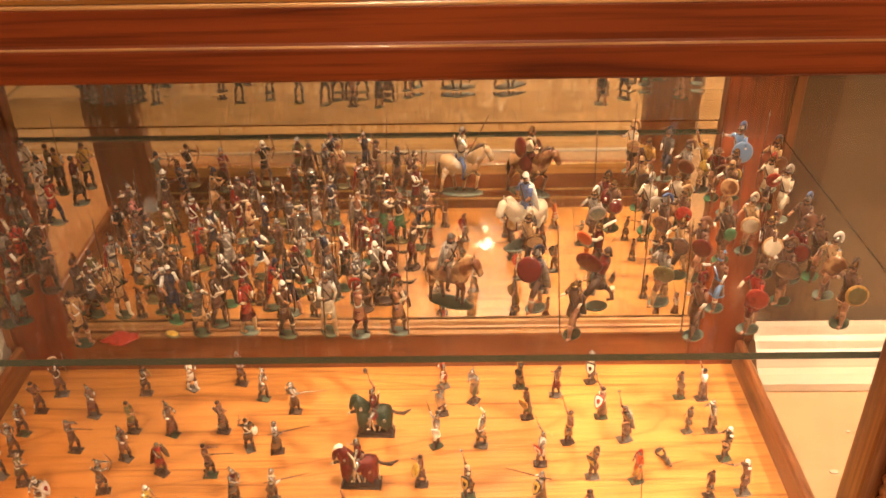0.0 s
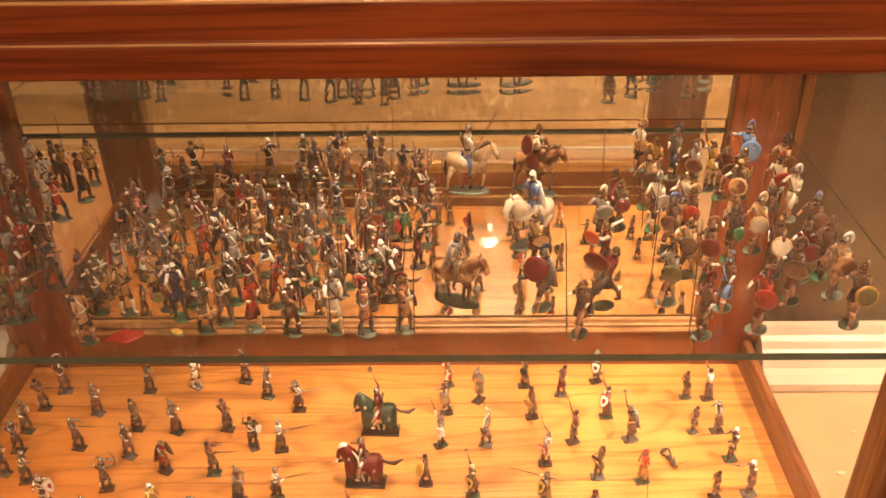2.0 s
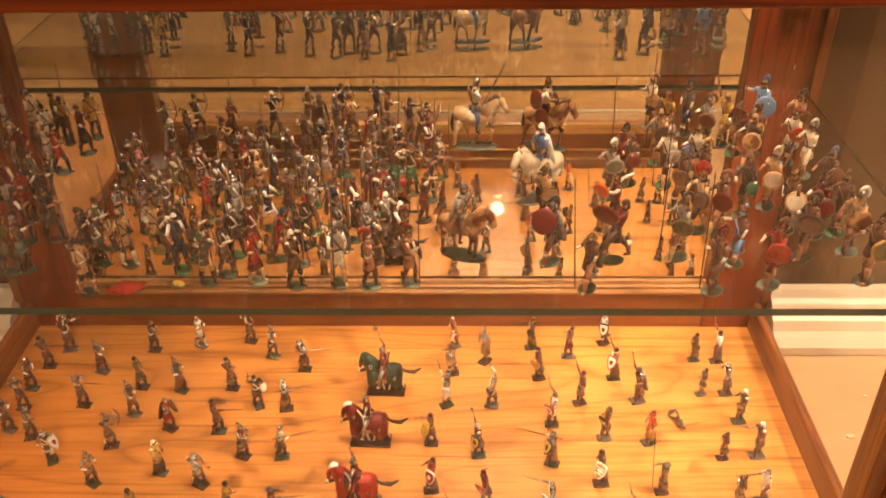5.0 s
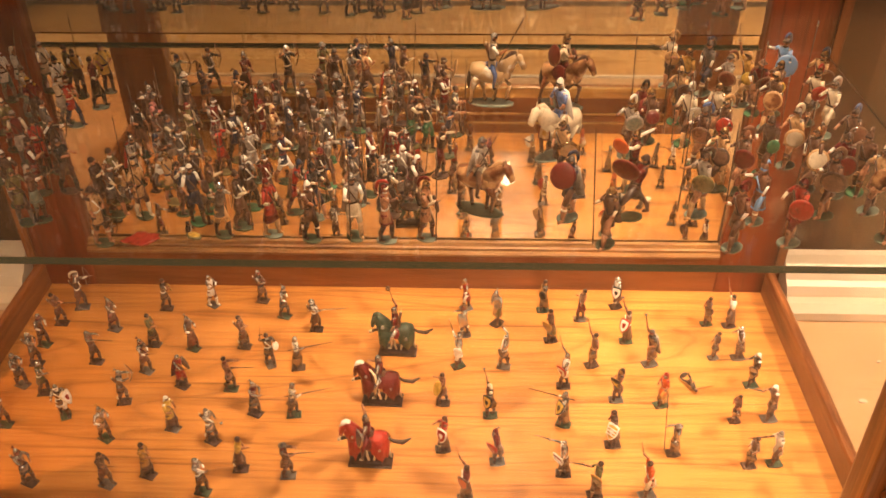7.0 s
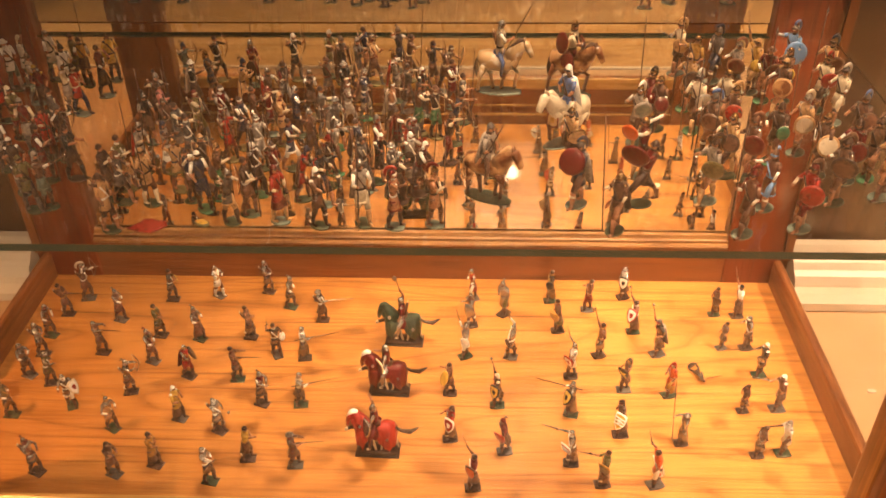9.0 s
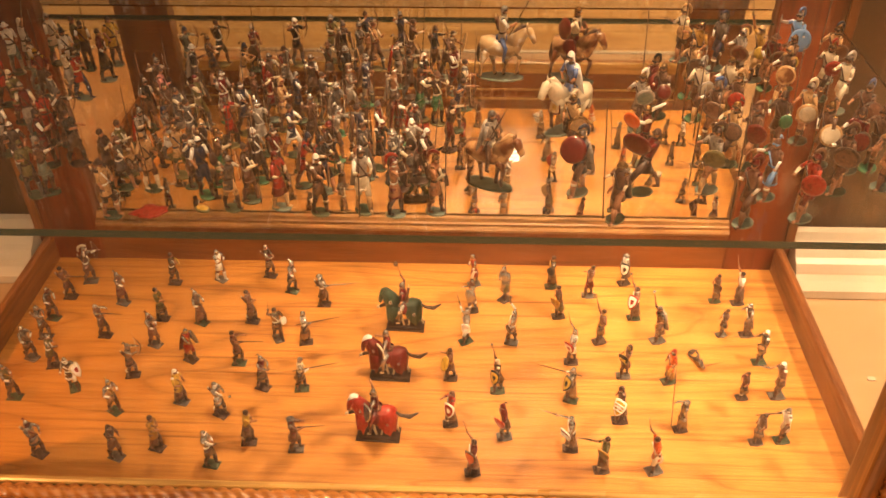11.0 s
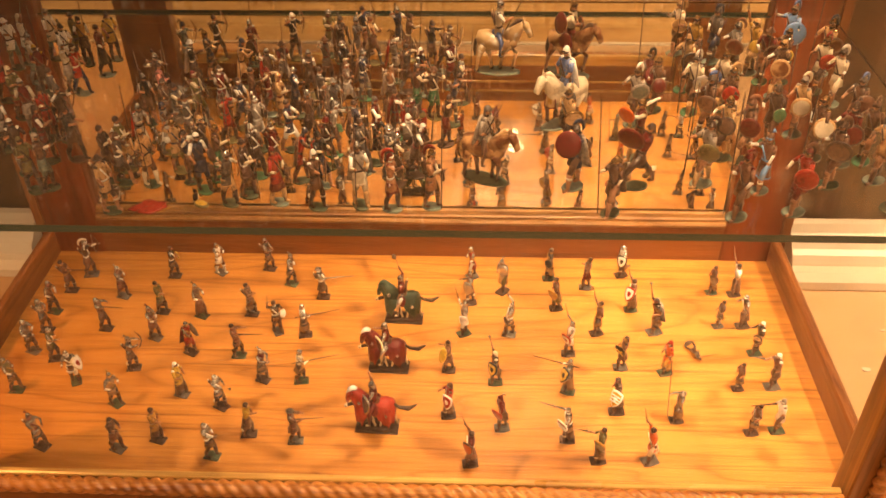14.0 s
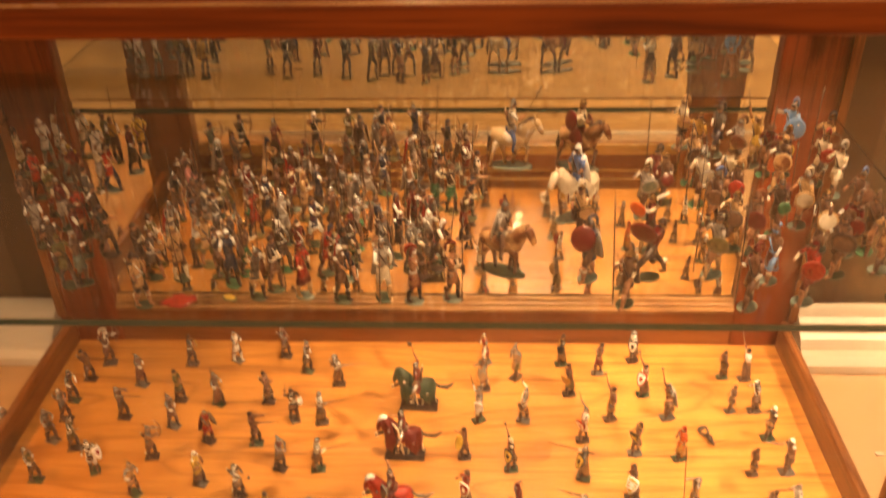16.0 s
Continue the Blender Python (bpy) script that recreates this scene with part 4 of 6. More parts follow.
tray_man(-0.260, -0.133, -20, 'umber', 'brown', 'small toy soldier in dark brown robe and silver helmet on oak', robe=True, helm='steel', arm='hold', size=0.0572)
tray_man(-0.318, -0.053, 0, 'grey', 'umber', 'small toy soldier in grey with yellow shield on oak', arm='fore', shield=('target', 'yellow'), size=0.0572)
tray_man(-0.256, -0.044, -30, 'white', 'brown', 'small toy soldier in white and silver helmet on oak', helm='steel', arm='fore', boots='white', size=0.0572)
tray_man(-0.190, -0.034, -10, 'slate', 'brown', 'small toy soldier in dark grey and silver helmet on oak', helm='steel', arm='fore', skirt=0.15, size=0.0572)
tray_man(-0.154, -0.066, -15, 'grey', 'slate', 'small toy soldier in grey and silver helmet on oak', helm='steel', arm='hold', size=0.0572)
tray_man(-0.195, -0.128, -5, 'brown', 'grey', 'small toy soldier in brown robe on oak', robe=True, arm='fore', size=0.0572)
tray_man(-0.155, -0.160, -60, 'slate', 'umber', 'small toy soldier in dark grey with white shield on oak', shield=('target', 'white'), arm='up', weapon='sword', size=0.0572)
tray_man(-0.256, -0.201, -25, 'red', 'red', 'small toy soldier in red with dark brown shield on oak', helm='steel', shield=('heater', 'umber'), arm='fore', weapon='sword', cloak='maroon', size=0.0572)
tray_man(-0.195, -0.205, 0, 'brown', 'grey', 'small toy soldier in brown with a long gun on oak', arm='out', arm2='aim', weapon='gun', hair='umber', size=0.0572)
tray_man(-0.157, -0.245, -20, 'maroon', 'slate', 'small toy soldier in maroon with a sword on oak', helm='steel', arm='fore', weapon='sword', skirt=0.16, size=0.0572)
tray_man(-0.248, -0.271, -15, 'yellow', 'umber', 'small toy soldier in yellow robe and white helmet on oak', robe=True, helm='white', arm='hold', size=0.0572)
tray_man(-0.197, -0.289, -25, 'steel', 'grey', 'small toy soldier in mail with a mace on oak', helm='steel', arm='out', weapon='mace', size=0.0572)
tray_man(-0.321, -0.288, -30, 'steel', 'slate', 'small toy soldier in mail and silver helmet on oak', helm='steel', arm='hold', size=0.0572)
tray_man(-0.383, -0.353, -20, 'steel', 'grey', 'small toy soldier in mail and silver helmet on oak', helm='steel', arm='fore', size=0.0572)
tray_man(-0.297, -0.354, -20, 'umber', 'brown', 'small toy soldier in dark brown with a sword on oak', helm='umber', arm='fore', weapon='sword', size=0.0572)
tray_man(-0.256, -0.340, -15, 'ochre', 'umber', 'small toy soldier in ochre robe on oak', robe=True, arm='fore', size=0.0572)
tray_man(-0.190, -0.361, -10, 'steel', 'grey', 'small toy soldier in mail with a sword on oak', helm='steel', arm='out', weapon='sword', size=0.0572)
tray_man(-0.156, -0.329, 5, 'yellow', 'umber', 'small toy soldier in yellow robe on oak', robe=True, arm='out', size=0.0572)
tray_man(-0.102, -0.337, 5, 'umber', 'brown', 'small toy soldier in dark brown robe with a long gun', robe=True, arm='out', arm2='aim', weapon='gun', helm='slate', size=0.0572)
tray_man(-0.119, -0.166, 10, 'white', 'slate', 'small toy soldier in white robe with a lance on oak', robe=True, helm='steel', arm='fore', weapon='lance', size=0.0572)
tray_man(-0.111, -0.246, 10, 'cream', 'slate', 'small toy soldier in cream robe with a lance on oak', robe=True, helm='steel', arm='fore', weapon='lance', size=0.0572)
tray_man(-0.107, -0.092, 0, 'slate', 'umber', 'small toy soldier in dark grey robe with a lance on oak', robe=True, helm='steel', arm='fore', weapon='lance', size=0.0572)
tray_man(0.091, -0.044, 200, 'red', 'white', 'small toy soldier in red and silver helmet on oak', helm='steel', arm='rest', skirt=0.16, size=0.0572)
tray_man(0.089, -0.099, 190, 'steel', 'brown', 'small toy soldier in mail with mail shield on oak', helm='steel', arm='fore', shield=('heater', 'steel'), size=0.0572)
tray_man(0.082, -0.158, 210, 'steel', 'white', 'small toy soldier in mail with white shield on oak', helm='steel', arm='up', weapon='sword', shield=('target', 'white'), size=0.0572)
tray_man(0.132, -0.074, 235, 'steel', 'olive', 'small toy soldier in mail and silver helmet on oak', helm='steel', arm='rest', skirt=0.2, size=0.0615)
tray_man(0.139, -0.158, 170, 'steel', 'grey', 'small toy soldier in mail with dark brown shield on oak', helm='steel', arm='up', weapon='sword', shield=('target', 'umber'), size=0.0572)
tray_man(0.065, -0.223, 180, 'brown', 'umber', 'small toy soldier in brown with yellow shield on oak', arm='fore', shield=('oval', 'yellow'), size=0.0551)
tray_man(0.121, -0.242, 185, 'grey', 'slate', 'small toy soldier in grey robe with yellow shield on oak', helm='cream', robe=True, arm='up', weapon='mace', shield=('heater', 'yellow', 'black', 'black'), size=0.0572)
tray_man(0.067, -0.295, 190, 'red', 'umber', 'small toy soldier in red robe with red shield on oak', helm='brown', arm='fore', shield=('heater', 'red', 'white', 'white'), robe=True, size=0.0572)
tray_man(0.128, -0.312, 190, 'maroon', 'umber', 'small toy soldier in maroon robe with red shield on oak', helm='maroon', robe=True, arm='rest', shield=('heater', 'red'), size=0.0572)
tray_man(0.093, -0.363, 190, 'maroon', 'brown', 'small toy soldier in maroon robe with orange shield on oak', arm='up', weapon='sword', shield=('heater', 'orange', 'brown'), robe=True, size=0.0572)
tray_man(0.195, -0.046, 190, 'grey', 'slate', 'small toy soldier in grey robe with black shield on oak', robe=True, shield=('target', 'black'), arm='rest', size=0.0572)
tray_man(0.201, -0.107, 190, 'umber', 'olive', 'small toy soldier in dark brown robe with ochre shield on oak', robe=True, shield=('heater', 'ochre'), arm='rest', size=0.0572)
tray_man(0.243, -0.064, 180, 'brown', 'maroon', 'small toy soldier in brown robe on oak', robe=True, arm='hold', size=0.0572)
tray_man(0.294, -0.036, 200, 'white', 'umber', 'small toy soldier in white robe with white shield on oak', helm='steel', robe=True, shield=('heater', 'white', 'black', 'black'), arm='rest', size=0.0572)
tray_man(0.298, -0.107, 185, 'brown', 'umber', 'small toy soldier in brown robe with white shield on oak', robe=True, shield=('heater', 'white', 'red', 'red'), arm='up', weapon='mace', size=0.0572)
tray_man(0.249, -0.153, 200, 'tan', 'slate', 'small toy soldier in tan with an axe on oak', arm='up', weapon='axe', skirt=0.18, size=0.0572)
tray_man(0.322, -0.149, 200, 'grey', 'umber', 'small toy soldier in grey robe with a mace on oak', robe=True, helm='slate', arm='up', weapon='mace', size=0.0636, cloak='grey')
tray_man(0.211, -0.191, 180, 'white', 'brown', 'small toy soldier in white with white shield on oak', helm='steel', shield=('heater', 'white', 'red', 'red'), arm='up', weapon='sword', size=0.0572)
tray_man(0.206, -0.254, 165, 'slate', 'slate', 'small toy soldier in dark grey robe with yellow shield on oak', helm='steel', robe=True, shield=('heater', 'yellow', 'black', 'black'), arm='fore', weapon='lance', size=0.0572)
tray_man(0.200, -0.327, 180, 'grey', 'umber', 'small toy soldier in grey robe with red shield on oak', helm='steel', robe=True, shield=('heater', 'red', 'white', 'white', 'bars'), arm='out', weapon='sword', size=0.0572)
tray_man(0.272, -0.213, 185, 'brown', 'umber', 'small toy soldier in brown robe with black shield on oak', helm='umber', robe=True, shield=('heater', 'black', 'black', 'yellow', 'cross'), arm='rest', size=0.0572)
tray_man(0.259, -0.284, 185, 'umber', 'umber', 'small toy soldier in dark brown robe with yellow shield on oak', helm='umber', robe=True, shield=('heater', 'yellow', 'white', 'white', 'bars'), arm='rest', size=0.0604)
tray_man(0.324, -0.220, 200, 'orange', 'ochre', 'small toy soldier in orange robe and red helmet on oak', helm='red', robe=True, arm='rest', size=0.0572)
tray_man(0.325, -0.295, 190, 'grey', 'slate', 'small toy soldier in grey robe with a long pike on oak', helm='steel', robe=True, arm='out', weapon='pike', size=0.053)
tray_man(0.287, -0.354, 200, 'orange', 'cream', 'small toy soldier in orange robe with a sword on oak', robe=True, arm='up', weapon='sword', size=0.0604)
tray_man(0.231, -0.355, 190, 'olive', 'umber', 'small toy soldier in olive robe with olive shield on oak', robe=True, shield=('heater', 'olive', 'ochre'), arm='out', weapon='sword', size=0.0572)
tray_man(0.409, -0.070, 190, 'umber', 'slate', 'small toy soldier in dark brown robe with dark brown shield', robe=True, shield=('heater', 'umber'), arm='rest', size=0.0509)
tray_man(0.438, -0.073, 190, 'white', 'umber', 'small toy soldier in white robe with a sword on oak', robe=True, arm='up', weapon='sword', hair='black', size=0.0572)
tray_man(0.404, -0.136, 200, 'umber', 'slate', 'small toy soldier in dark brown robe on oak', robe=True, arm='rest', size=0.0466)
tray_man(0.435, -0.135, 190, 'slate', 'umber', 'small toy soldier in dark grey robe and silver helmet on oak', robe=True, arm='hold', helm='steel', size=0.0572)
tray_man(0.439, -0.184, 190, 'grey', 'slate', 'small toy soldier in grey with tan shield on oak', helm='white', arm='fore', weapon='lance', shield=('target', 'tan', 'umber', 'steel'), size=0.0572)
tray_man(0.405, -0.244, 190, 'umber', 'slate', 'small toy soldier in dark brown robe on oak', robe=True, arm='rest', size=0.0466)
tray_man(0.446, -0.240, 190, 'brown', 'umber', 'small toy soldier in brown with a sword on oak', helm='white', arm='fore', weapon='sword', size=0.0615)
tray_man(0.405, -0.311, 190, 'umber', 'slate', 'small toy soldier in dark brown robe on oak', robe=True, arm='rest', size=0.0509)
tray_man(0.434, -0.307, 190, 'white', 'umber', 'small toy soldier in white with a long gun on oak', helm='grey', arm='fore', weapon='gun', size=0.0572)
horse(31, "green", "green", "umber", 0.95, "umber", dict(coat="maroon", legs="steel", helm="steel", arm="up", weapon="axe"), "green", True).shorten(0.78).make("toy_knight", 0.058, 0.003, -0.131, 0.0, 178, 'dark green caparisoned knight on horseback with raised axe', "toy knight", "mounted castings on the tray")
horse(32, "maroon", "maroon", "umber", 0.95, "umber", dict(coat="maroon", legs="steel", helm="steel", sleeve="steel", arm="fore", shield=("heater", "maroon", "cream")), "white", True).shorten(0.78).make("toy_knight", 0.058, -0.009, -0.219, 0.0, 178, 'dark red caparisoned knight riding a horse on the tray', "toy knight", "mounted castings on the tray")
horse(33, "red", "red", "umber", 0.95, "umber", dict(coat="maroon", legs="maroon", helm="steel", sleeve="steel", arm="up", shield=("heater", "navy", "steel")), "white", True).shorten(0.78).make("toy_knight", 0.058, -0.014, -0.313, 0.0, 178, 'bright red caparisoned knight with silver horse mask', "toy knight", "mounted castings on the tray")
figure(77, ("round", "slate"), 1.0, "slate", "umber", weapon="lance", arm="fore").make("toy_soldier", 0.034, 0.359, -0.174, 0.006, 0, "fallen dark grey toy soldier lying on the tray").rotation_euler = (radians(90), 0, radians(20))

# ---- the painted figures on the glass shelf ----
shelf_man(0.304, -0.094, 205, 'cream', 'umber', 'painted toy soldier in cream with tan shield on glass', helm='tan', arm='fore', crest='tan', shield=('round', 'tan', 'tan'), weapon='sword', boots='flesh', fore='white', ground='sea', stride=0.7, size=0.064)
shelf_man(0.312, -0.134, 222, 'ochre', 'cream', 'painted toy soldier in ochre with a long spear on glass', helm='bronze', arm='out', weapon='spear', boots='tan', fore='flesh', ground='moss', stride=1.1, size=0.066)
shelf_man(0.338, -0.114, 214, 'slate', 'navy', 'painted toy soldier in dark grey with a crested helmet on glass', helm='slate', arm='rest', crest='navy', boots='brown', fore='white', ground='sea', stride=0.9, size=0.065)
shelf_man(0.297, -0.177, 232, 'tan', 'umber', 'painted toy soldier in tan with brown shield on glass', helm='tan', arm='hold', shield=('big', 'brown', 'umber'), boots='flesh', fore='brown', ground='jade', stride=0.7, size=0.064)
shelf_man(0.350, -0.150, 198, 'grey', 'brown', 'painted toy soldier in grey with maroon shield on glass', helm='steel', arm='hold', crest='rust', shield=('big', 'maroon', 'rust'), boots='tan', fore='white', ground='moss', stride=1.1, size=0.066)
shelf_man(0.371, -0.140, 205, 'ochre', 'tan', 'painted toy soldier in ochre with yellow shield on glass', helm='tan', arm='up', shield=('target', 'yellow', 'yellow'), weapon='sword', boots='brown', fore='flesh', ground='sea', stride=0.9, size=0.065)
shelf_man(0.413, -0.115, 222, 'skyblue', 'flesh', 'painted toy soldier in light blue with light blue shield on glass', helm='steel', arm='out', crest='blue', shield=('wide', 'skyblue', 'skyblue'), boots='flesh', fore='white', ground='moss', stride=0.7, size=0.070)
shelf_man(0.443, -0.141, 214, 'tan', 'brown', 'painted toy soldier in tan with tan shield on glass', helm='bronze', arm='hold', crest='navy', shield=('big', 'dun', 'brown'), weapon='spear', boots='tan', fore='brown', ground='sea', stride=1.1, size=0.066)
shelf_man(0.378, -0.159, 232, 'maroon', 'flesh', 'painted toy soldier in maroon with maroon shield on glass', helm='brown', arm='rest', shield=('big', 'maroon', 'brown'), boots='brown', fore='white', ground='jade', stride=0.9, size=0.065)
shelf_man(0.397, -0.160, 198, 'brown', 'brown', 'painted toy soldier in brown with olive shield on glass', helm='bronze', arm='fore', shield=('target', 'olive', 'yellow'), boots='flesh', fore='flesh', ground='moss', stride=0.7, size=0.064)
shelf_man(0.384, -0.190, 205, 'brown', 'flesh', 'painted toy soldier in brown with tan shield on glass', helm='tan', arm='hold', shield=('big', 'dun', 'tan'), weapon='spear', boots='tan', fore='white', ground='sea', stride=1.1, size=0.066)
shelf_man(0.426, -0.180, 222, 'cream', 'umber', 'painted toy soldier in cream with red shield on glass', helm='bronze', arm='fore', crest='red', shield=('round', 'red', 'red'), boots='brown', fore='brown', ground='moss', stride=0.9, size=0.065)
shelf_man(0.434, -0.206, 214, 'cream', 'cream', 'painted toy soldier in cream with a crested helmet on glass', helm='steel', arm='fore', crest='white', boots='flesh', fore='white', ground='sea', stride=0.7, size=0.064)
shelf_man(0.296, -0.223, 232, 'cream', 'brown', 'painted toy soldier in cream with cream shield on glass', helm='steel', arm='fore', crest='white', shield=('round', 'cream', 'grey'), weapon='spear', boots='tan', fore='flesh', ground='jade', stride=1.1, size=0.066)
shelf_man(0.302, -0.263, 198, 'brown', 'flesh', 'painted toy soldier in brown with rusty brown shield on glass', helm='slate', arm='fore', crest='blue', shield=('big', 'rust', 'brown'), weapon='spear', boots='brown', fore='white', ground='moss', stride=0.9, size=0.065)
shelf_man(0.325, -0.245, 205, 'brown', 'red', 'painted toy soldier in brown with red shield on glass', helm='bronze', arm='fore', crest='tan', shield=('round', 'red', 'red'), boots='flesh', fore='brown', ground='sea', stride=0.7, size=0.064)
shelf_man(0.325, -0.216, 222, 'cream', 'flesh', 'painted toy soldier in cream with a bare arm raised on glass', helm='bronze', arm='hold', boots='tan', fore='white', ground='moss', stride=1.1, size=0.066)
shelf_man(0.382, -0.264, 214, 'tan', 'flesh', 'painted toy soldier in tan with cream shield on glass', helm='grey', arm='fore', crest='cream', shield=('big', 'cream', 'tan'), weapon='spear', boots='brown', fore='flesh', ground='sea', stride=0.9, size=0.065)
shelf_man(0.355, -0.280, 232, 'umber', 'brown', 'painted toy soldier in dark brown with green shield on glass', helm='umber', arm='rest', shield=('target', 'jade', 'jade'), boots='flesh', fore='white', ground='jade', stride=0.7, size=0.064)
shelf_man(0.326, -0.310, 198, 'brown', 'flesh', 'painted toy soldier in brown with maroon shield on glass', helm='rust', arm='hold', crest='rust', shield=('big', 'maroon', 'maroon'), boots='tan', fore='brown', ground='moss', stride=1.1, size=0.066)
shelf_man(0.387, -0.305, 205, 'brown', 'brown', 'painted toy soldier in brown with cream shield on glass', helm='bronze', arm='rest', shield=('big', 'cream', 'tan'), weapon='spear', boots='brown', fore='white', ground='sea', stride=0.9, size=0.067)
shelf_man(0.433, -0.262, 222, 'brown', 'flesh', 'painted toy soldier in brown with rusty brown shield on glass', helm='slate', arm='hold', crest='blue', shield=('big', 'rust', 'brown'), boots='flesh', fore='flesh', ground='moss', stride=0.7, size=0.064)
shelf_man(0.410, -0.313, 214, 'maroon', 'umber', 'painted toy soldier in maroon with maroon shield on glass', helm='umber', arm='fore', shield=('big', 'maroon', 'umber'), boots='tan', fore='white', ground='sea', stride=1.1, size=0.066)
shelf_man(0.429, -0.309, 232, 'brown', 'flesh', 'painted toy soldier in brown with a drawn sword on glass', helm='brown', arm='out', crest='brown', weapon='sword', boots='brown', fore='brown', ground='jade', stride=0.9, size=0.065)
shelf_man(0.389, -0.347, 198, 'brown', 'brown', 'painted toy soldier in brown with brown shield on glass', helm='umber', arm='hold', crest='brown', shield=('wide', 'brown', 'umber'), boots='flesh', fore='white', ground='moss', stride=0.7, size=0.067)
shelf_man(0.284, -0.347, 205, 'grey', 'flesh', 'painted toy soldier in grey with olive shield on glass', helm='umber', arm='fore', crest='umber', shield=('big', 'olive', 'olive'), weapon='spear', boots='tan', fore='flesh', ground='sea', stride=1.1, size=0.067)
shelf_man(0.330, -0.357, 214, 'rust', 'skyblue', 'painted toy soldier in brown with a pale blue kilt on glass', helm='brown', arm='out', skirt=0.2, sash='skyblue', boots='flesh', fore='white', ground='sea', stride=0.7, size=0.060)
shelf_man(0.350, -0.387, 205, 'red', 'maroon', 'painted toy soldier in red with red shield on glass', helm='maroon', arm='hold', crest='brown', shield=('big', 'red', 'red'), boots='flesh', fore='cream', ground='sea', stride=0.7, size=0.067)
shelf_man(0.303, -0.395, 214, 'rust', 'brown', 'painted toy soldier in rust brown with a long pike on glass', helm='maroon', arm='fore', crest='maroon', weapon='pike', boots='brown', fore='white', ground='sea', stride=0.9, size=0.065)
shelf_man(0.309, -0.305, 198, 'tan', 'umber', 'painted toy soldier in tan with brown shield on glass', helm='bronze', arm='fore', shield=('round', 'brown', 'umber'), weapon='spear', boots='tan', fore='cream', ground='moss', stride=1.1, size=0.066)
shelf_man(0.430, -0.339, 205, 'tan', 'flesh', 'painted toy soldier in tan with tan shield on glass', helm='steel', arm='hold', crest='white', shield=('big', 'dun', 'dun'), boots='brown', fore='brown', ground='sea', stride=0.9, size=0.067)
shelf_man(0.429, -0.380, 222, 'brown', 'flesh', 'painted toy soldier in brown with olive shield on glass', helm='bronze', arm='out', crest='umber', shield=('big', 'olive', 'ochre'), boots='flesh', fore='cream', ground='moss', stride=0.7, size=0.067)
shelf_man(0.176, -0.354, 216, 'navy', 'brown', 'painted toy soldier in navy with maroon shield on glass', shield=('wide', 'maroon', 'maroon'), helm='slate', crest='navy', arm='rest', arm2='out', cloak='grey', ground='sea', size=0.066, boots='flesh', fore='flesh')
shelf_man(0.174, -0.289, 235, 'tan', 'umber', 'painted toy soldier in tan with tan shield on glass', shield=('big', 'tan', 'bronze'), helm='bronze', crest='cream', arm='rest', size=0.064, boots='tan', fore='flesh', ground='sea')
# another run of poses for the shield bearers in the open
MADE += 7
shelf_man(0.239, -0.246, 230, 'grey', 'brown', 'painted toy soldier in grey with grey-green shield on glass', shield=('big', 'sea', 'grey'), helm='bronze', crest='white', arm='fore', ground='sea', size=0.064, boots='tan', fore='flesh')
shelf_man(0.257, -0.206, 225, 'maroon', 'umber', 'painted toy soldier in maroon with maroon shield on glass', shield=('big', 'maroon'), helm='bronze', crest='black', arm='fore', weapon='pike', boots='brown', fore='cream', ground='moss')
shelf_man(0.263, -0.220, 225, 'brown', 'brown', 'painted toy soldier in brown with maroon shield on glass', shield=('round', 'maroon', 'brown'), helm='bronze', arm='rest', boots='brown', fore='white', ground='moss')
shelf_man(0.229, -0.352, 196, 'maroon', 'umber', 'painted toy soldier in maroon with broad maroon shield on glass', shield=('broad', 'maroon', 'maroon'), helm='umber', arm='rest', arm2='out', lean=-0.45, ground='moss', stride=1.9, size=0.066, boots='brown', fore='brown')
shelf_man(0.235, -0.308, 190, 'maroon', 'umber', 'painted toy soldier in maroon with round orange shield on glass', shield=('round', 'orange', 'orange'), helm='bronze', arm='flung', arm2='out', ground='sea', size=0.064, boots='tan', fore='white', sleeve='cream')
shelf_man(0.203, -0.392, 225, 'brown', 'flesh', 'painted toy soldier in brown with a long pike on glass', helm='bronze', arm='fore', weapon='pike', cloak='umber', ground='moss', boots='flesh', fore='cream')
shelf_man(0.059, -0.386, -20, 'flesh', 'brown', 'painted toy soldier in flesh with brown shield on glass', helm='bronze', crest='maroon', shield=('round', 'brown', 'umber'), arm='fore', weapon='spear', ground='sea', skirt=0.14, boots='brown', fore='cream')
shelf_man(0.027, -0.390, -10, 'flesh', 'maroon', 'painted toy soldier in flesh with maroon shield on glass', helm='maroon', crest='red', shield=('big', 'maroon', 'umber'), arm='out', skirt=0.15, ground='sea', boots='umber', fore='brown', sash='white')
shelf_man(0.001, -0.385, -60, 'grey', 'cream', 'painted toy soldier in grey with a spear on glass', helm='steel', arm='fore', weapon='spear', cloak='grey', boots='tan', size=0.066, ground='moss', fore='cream')
shelf_man(-0.034, -0.389, -30, 'brown', 'umber', 'painted toy soldier in brown with dark brown shield on glass', helm='white', shield=('oval', 'umber', 'brown'), arm='fore', boots='umber', fore='flesh', ground='moss')
shelf_man(-0.067, -0.383, -20, 'red', 'maroon', 'painted toy soldier in red robe and maroon helmet on glass', arm='hold', robe=True, helm='maroon', boots='tan', fore='cream', ground='sea')
shelf_man(-0.094, -0.373, -10, 'umber', 'brown', 'painted toy soldier in dark brown with a spear on glass', arm='fore', weapon='spear', boots='brown', ground='moss', fore='cream', sash='white')
shelf_man(-0.133, -0.366, -50, 'navy', 'navy', 'painted toy soldier in navy with dark brown shield on glass', helm='white', arm='rest', shield=('target', 'umber'), boots='umber', ground='jade', size=0.062, fore='flesh')
